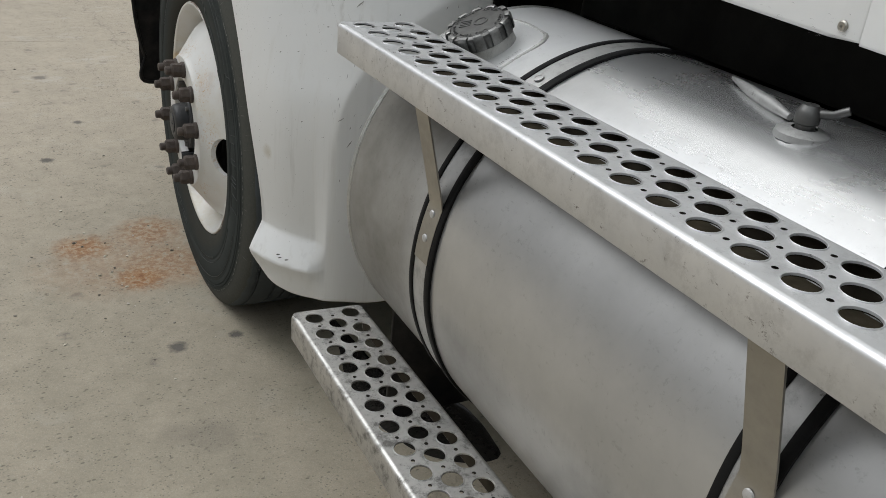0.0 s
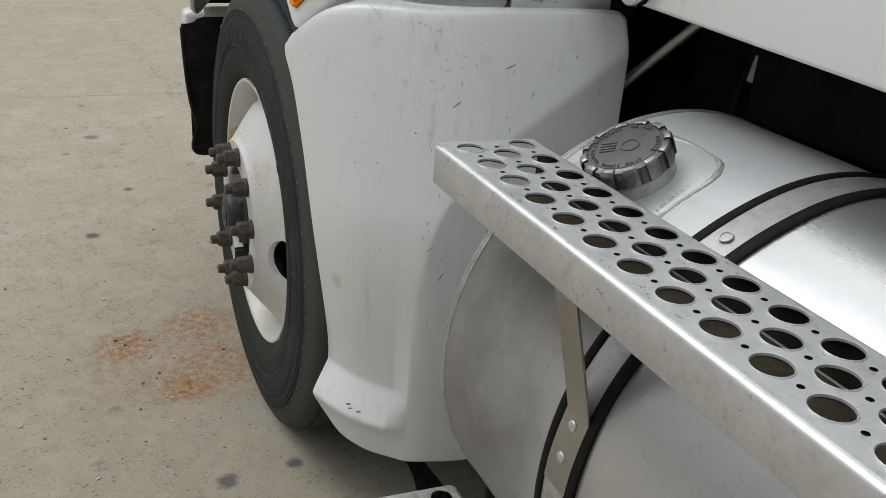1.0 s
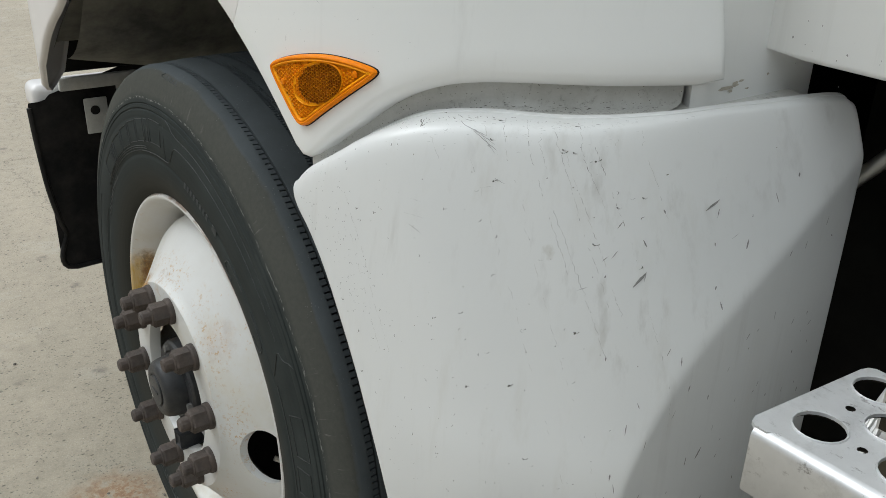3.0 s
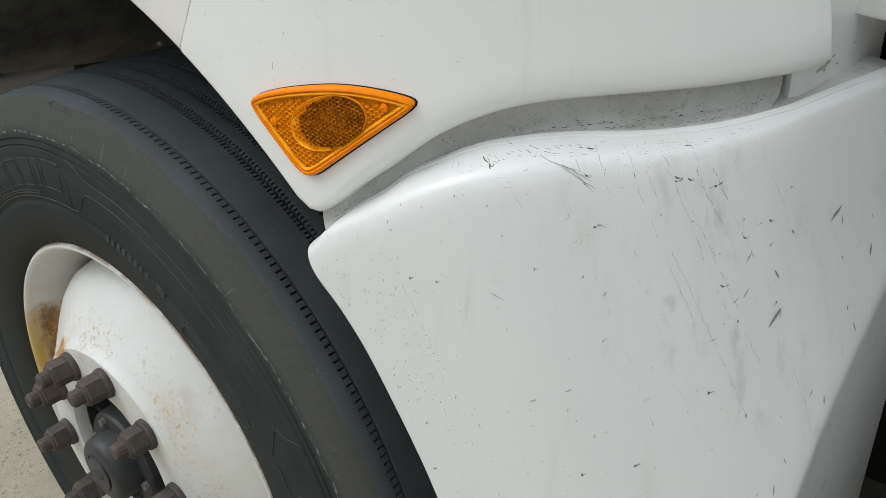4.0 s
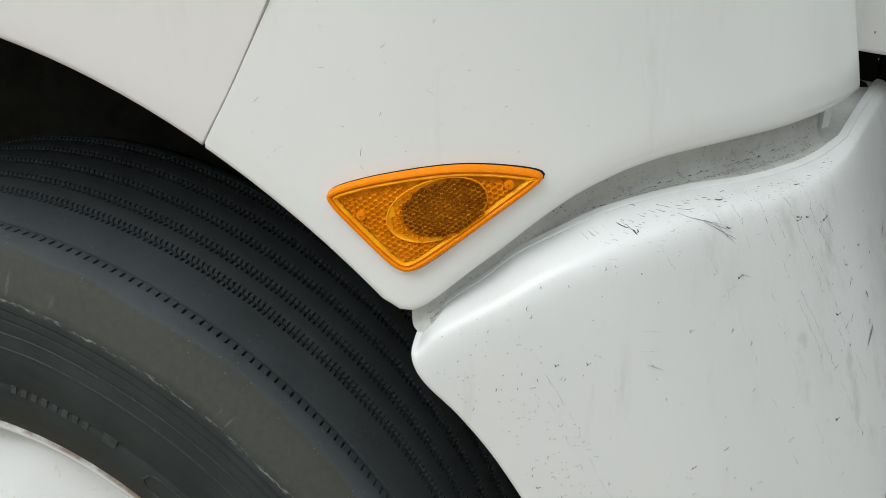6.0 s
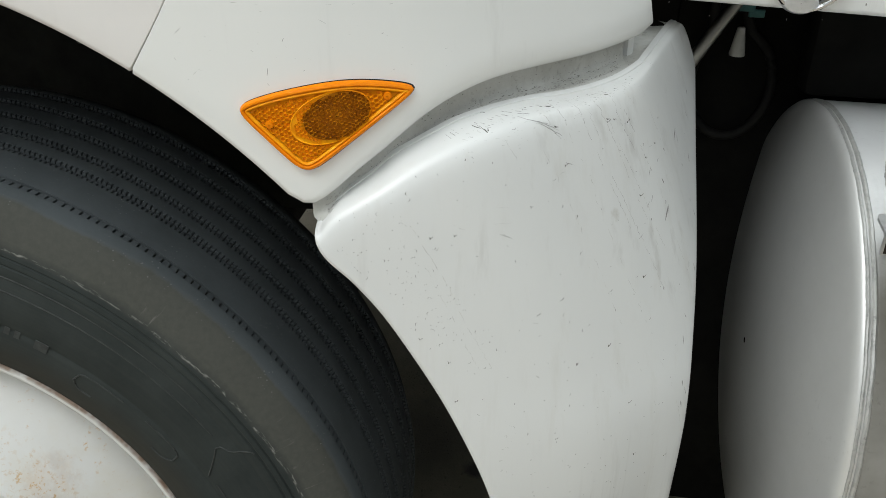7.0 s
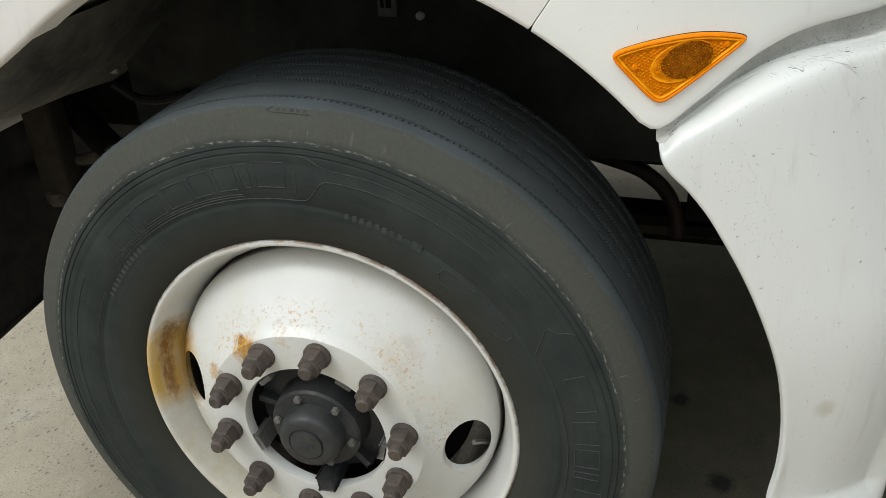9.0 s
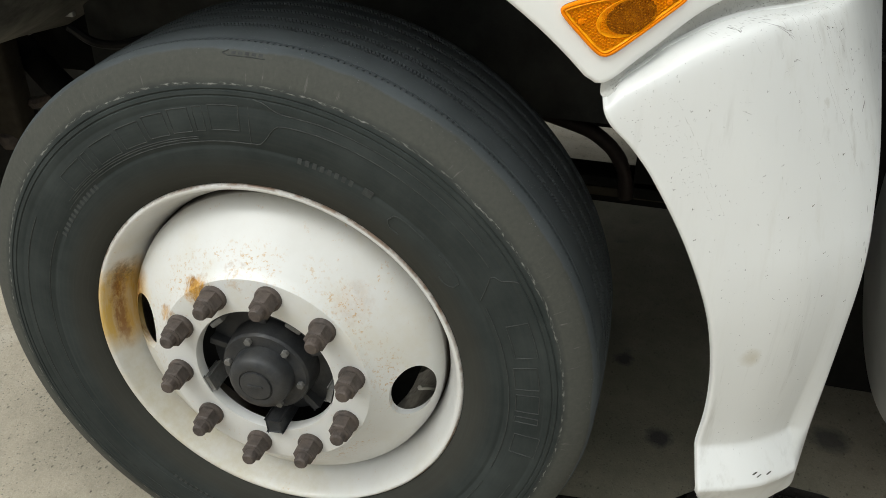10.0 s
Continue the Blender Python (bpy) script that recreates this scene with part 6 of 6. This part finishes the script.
def make_marks():
    """Stone chips, wavering dirt runs, dots and scuffs."""
    rnd = random.Random(7)
    chips, runs, dots, scratches = bmesh.new(), bmesh.new(), bmesh.new(), bmesh.new()

    def fits(y, z):
        return y < skirt_front(z) - 0.010 and z < crest_z(FAIR.arc(y, z)) - 0.004

    def hook(bm, y, z, size, turn, wide):
        """A small curled chip, thicker in its bend."""
        pts = [(y + size * math.cos(turn + 0.5 * t), z + size * math.sin(turn + 0.5 * t)) for t in range(6)]
        stroke(bm, skirt_point, pts, wide)

    def dot(bm, y, z, size):
        tall = size * rnd.uniform(0.7, 1.6)
        stroke(bm, skirt_point, [(y, z + tall), (y + rnd.gauss(0, 0.2) * size, z), (y + rnd.gauss(0, 0.3) * size, z - tall)], size)

    # the larger chips
    placed = [(-0.647, 0.884), (-0.666, 0.893), (-0.713, 0.838), (-0.636, 0.977), (-0.556, 0.960), (-0.575, 0.961), (-0.602, 1.040), (-0.574, 0.847), (-0.749, 0.718), (-0.741, 0.888), (-0.685, 0.831), (-0.783, 0.697), (-0.662, 1.004), (-0.732, 0.959), (-0.696, 1.030), (-0.714, 1.024), (-0.549, 0.870), (-0.738, 0.777), (-0.672, 0.761), (-0.581, 0.808)]
    for y, z in placed:
        hook(chips, y, z, rnd.uniform(0.0012, 0.0020), rnd.uniform(3.0, 3.8), rnd.uniform(0.00030, 0.00050))
        dot(chips, y + 0.0006, z - 0.0018, rnd.uniform(0.0004, 0.0007))
    # a swarm of small curls by the front edge, fine dots everywhere
    for k in range(420):
        z = rnd.uniform(0.46, 1.045)
        y = skirt_front(z) - 0.012 - rnd.betavariate(1.1, 1.5) * (0.30 + skirt_front(z) + 0.47)
        if k % 4 == 0:
            z = rnd.uniform(0.86, 0.985)
            y = skirt_front(z) - rnd.uniform(0.012, 0.075)
        if not fits(y, z):
            continue
        if rnd.random() < 0.38:
            hook(chips, y, z, rnd.uniform(0.0005, 0.0017), rnd.uniform(-3.2, 3.2), rnd.uniform(0.00012, 0.00026))
        else:
            dot(dots, y, z, rnd.uniform(0.00014, 0.00042))
    def on_arc(a, z, lift):
        return FAIR.at(a, z, fair_push(a, z) - lift)

    # specks that crowd along the crest
    for k in range(260):
        y = -0.56 - 0.185 * rnd.betavariate(1.5, 1.3)
        a = FAIR.arc(y, 1.04)
        z = crest_z(a) - 0.0005 - abs(rnd.gauss(0, 0.0016)) - (abs(rnd.gauss(0, 0.008)) if k % 4 == 0 else 0.0)
        size = rnd.choice((0.00018, 0.00025, 0.0004, 0.0006))
        turn, long = rnd.uniform(-0.6, 0.6), rnd.choice((1.2, 2.0, 3.0)) * size
        stroke(rnd.choice((chips, dots)), on_arc, [(a + long * (t - 1.5) / 1.5, z + 0.02 * turn * long * (t - 1.5)) for t in range(4)], size * 0.5)
    # dirt runs: broken, jagged threads from the crest; place at 1.02 m, top and foot, lean, how dark
    fall = [0.0008, 0.0011, 0.0015, 0.0020, 0.0027, 0.0036, 0.0048, 0.0065, 0.0090]
    fall += [0.0090 + 0.0018 * (k + 1) for k in range(180)]
    for y, top, foot, lean, dark in ((-0.619, 1.05, 1.000, 0.15, 0.3), (-0.655, 1.05, 1.035, 0.3, 1.0), (-0.667, 1.05, 0.975, 0.18, 0.6), (-0.682, 1.05, 0.930, 0.20, 0.9), (-0.689, 1.05, 0.995, 0.25, 0.7), (-0.697, 1.05, 0.900, 0.26, 0.9), (-0.702, 1.028, 0.900, 0.28, 0.5), (-0.711, 1.05, 0.985, 0.32, 1.0), (-0.716, 1.034, 0.972, 0.34, 1.0), (-0.709, 0.985, 0.860, 0.34, 0.8), (-0.725, 1.05, 1.030, 0.3, 0.6), (-0.735, 1.05, 0.97, 0.3, 0.35), (-0.541, 0.975, 0.83, 0.18, 0.2), (-0.552, 0.935, 0.82, 0.2, 0.2), (-0.646, 1.02, 0.70, 0.15, 0.15), (-0.690, 0.98, 0.66, 0.12, 0.15), (-0.745, 0.975, 0.80, 0.16, 0.2)):
        a0, drift, thread = FAIR.arc(y, min(top - 0.01, 1.02)), 0.0, []
        for d in fall:
            z = crest_z(a0) - d
            drift += rnd.gauss(0, 0.0003)
            if foot < z < top:
                thread.append((a0 + lean * (min(top - 0.01, 1.02) - z) * 0.62 * (z < 1.036) + drift + rnd.gauss(0, 0.00035), z))
        k = 0
        while k < len(thread) - 2:
            n = rnd.choice((2, 3, 4, 6))
            fresh = 1.0 - 0.4 * k / len(thread)
            if rnd.random() < 0.42 + 0.5 * dark * fresh:
                ink = chips if rnd.random() < 0.22 * dark * fresh else dots if rnd.random() < 0.3 + dark * 0.5 else runs
                stroke(ink, on_arc, thread[k:k + n], rnd.choice((0.00010, 0.00014, 0.00022)) * (0.6 + 0.4 * dark))
                if rnd.random() < 0.10 * dark:
                    e, z = thread[min(k + n, len(thread)) - 1]
                    stroke(chips, on_arc, [(e - 0.0012, z + 0.0002), (e, z - 0.0002), (e + 0.0012, z)], rnd.uniform(0.0002, 0.0004))
            k += n - rnd.choice((0, 1))
    # chips like drops along the runs
    for y, z in ((-0.598, 1.039), (-0.613, 1.0435), (-0.653, 1.035), (-0.654, 1.0465), (-0.696, 1.031), (-0.702, 1.029), (-0.699, 1.047), (-0.734, 0.987), (-0.742, 0.994)):
        a = FAIR.arc(y, z)
        flat_part = 0.12 if crest_z(a) - z < 0.006 else 0.4 if crest_z(a) - z < 0.012 else 1.0
        for e in (0.0, 0.0007 * flat_part):
            stroke(chips, on_arc, [(a + ea, z - e + ez * flat_part) for ea, ez in ((-0.0024, 0.0004), (-0.0012, -0.0005), (0.0004, -0.0007), (0.0020, -0.0002))], 0.0005)
    # a raking scratch under the crest, hatched where it ends, and fine hatching below it
    for y, z, y2, z2, w in ((-0.629, 1.0440, -0.649, 1.0370, 0.00045), (-0.639, 1.0400, -0.657, 1.0270, 0.00035), (-0.634, 1.0425, -0.652, 1.0340, 0.0002), (-0.642, 1.0395, -0.655, 1.0310, 0.0002), (-0.646, 1.0370, -0.657, 1.0240, 0.00018), (-0.659, 1.0000, -0.668, 1.0040, 0.0002), (-0.656, 0.9960, -0.662, 0.9985, 0.00018), (-0.662, 1.0045, -0.669, 1.0010, 0.00025), (-0.606, 0.9800, -0.618, 0.9790, 0.00015), (-0.604, 0.9670, -0.622, 0.9660, 0.0002), (-0.611, 0.9580, -0.621, 0.9530, 0.0004)):
        a, a2 = FAIR.arc(y, z), FAIR.arc(y2, z2)
        stroke(scratches, on_arc, [(a + (a2 - a) * t / 9 + rnd.gauss(0, 0.0002), z + (z2 - z) * t / 9 + rnd.gauss(0, 0.0002)) for t in range(10)], w)
    # dents in the bottom lip
    for y, z, w in ((-0.7150, 0.4330, 0.0022), (-0.7200, 0.4290, 0.0016), (-0.7330, 0.4290, 0.0020)):
        stroke(chips, skirt_point, [(y - 0.0018 * t, z + 0.0010 * t) for t in range(4)], w)
    for k in range(95):
        y, z = rnd.uniform(-0.56, -0.33), rnd.uniform(1.045, 1.20)
        if z < arch(y) + 0.015 and y > -0.44:
            continue
        length, turn = rnd.choice((0.2, 0.3, 0.5, 1.0)) * rnd.uniform(0.001, 0.006), rnd.gauss(0.15, 0.5)
        stroke(scratches, cowl_point, [(y - length * math.cos(turn) * t / 3, z - length * math.sin(turn) * t / 3) for t in range(4)], rnd.uniform(0.00012, 0.0003))
    # grey rubbed smears on the rear face of the skirt
    smears = bmesh.new()
    for k in range(115):
        x, z = rnd.uniform(0.13, 0.40), rnd.uniform(0.50, 1.00)
        big = rnd.random() < 0.12
        length, wide, turn = rnd.uniform(0.002, 0.010) * (2.0 if big else 1.0), rnd.uniform(0.0003, 0.0010) * (2.4 if big else 1.0), rnd.gauss(-1.9, 0.35)
        rows = [[], []]
        for t in range(7):
            w = wide * math.sin(math.pi * (t + 0.5) / 7) * rnd.uniform(0.5, 1.2)
            a = float(np.interp(x + length * math.cos(turn) * t / 6, FAIR.table[:, 0], FAIR.s))
            for row, e in zip(rows, (-w, w)):
                row.append(FAIR.at(a + e, z + length * math.sin(turn) * t / 6, fair_push(a, z) - 0.0005))
        grid(rows, bm=smears)
    tagged(part("rubbed_smears", smears, plain("smear", (0.31, 0.305, 0.295), 0.8, 0.5, 300, 0.1), skirt, "grey rubbed smears"), kind="stuff")
    tagged(part("stone_chipping", chips, plain("grime", (0.12, 0.115, 0.105), 0.8, 0.5, 200, 0.1), skirt, "dark curled stone chips"), kind="stuff")
    tagged(part("dirt_specks", dots, plain("speck", (0.36, 0.35, 0.325), 0.8, 0.5, 300, 0.1), skirt, "fine grey dirt specks"), kind="stuff")
    tagged(part("dried_grime", runs, plain("dry_drips", (0.56, 0.545, 0.50), 0.8, 0.5, 300, 0.1), skirt, "thin brown dried drips"), kind="stuff")
    tagged(part("scuffing", scratches, plain("scratch", (0.36, 0.36, 0.35), 0.8, 0.5, 300, 0.1), cowl, "fine grey scratches"), kind="stuff")


make_marks()

# no part lies deeper than two levels under its thing
for ob in list(scene.objects):
    while ob.parent and ob.parent.parent and ob.parent.parent.parent:
        ob.parent = ob.parent.parent
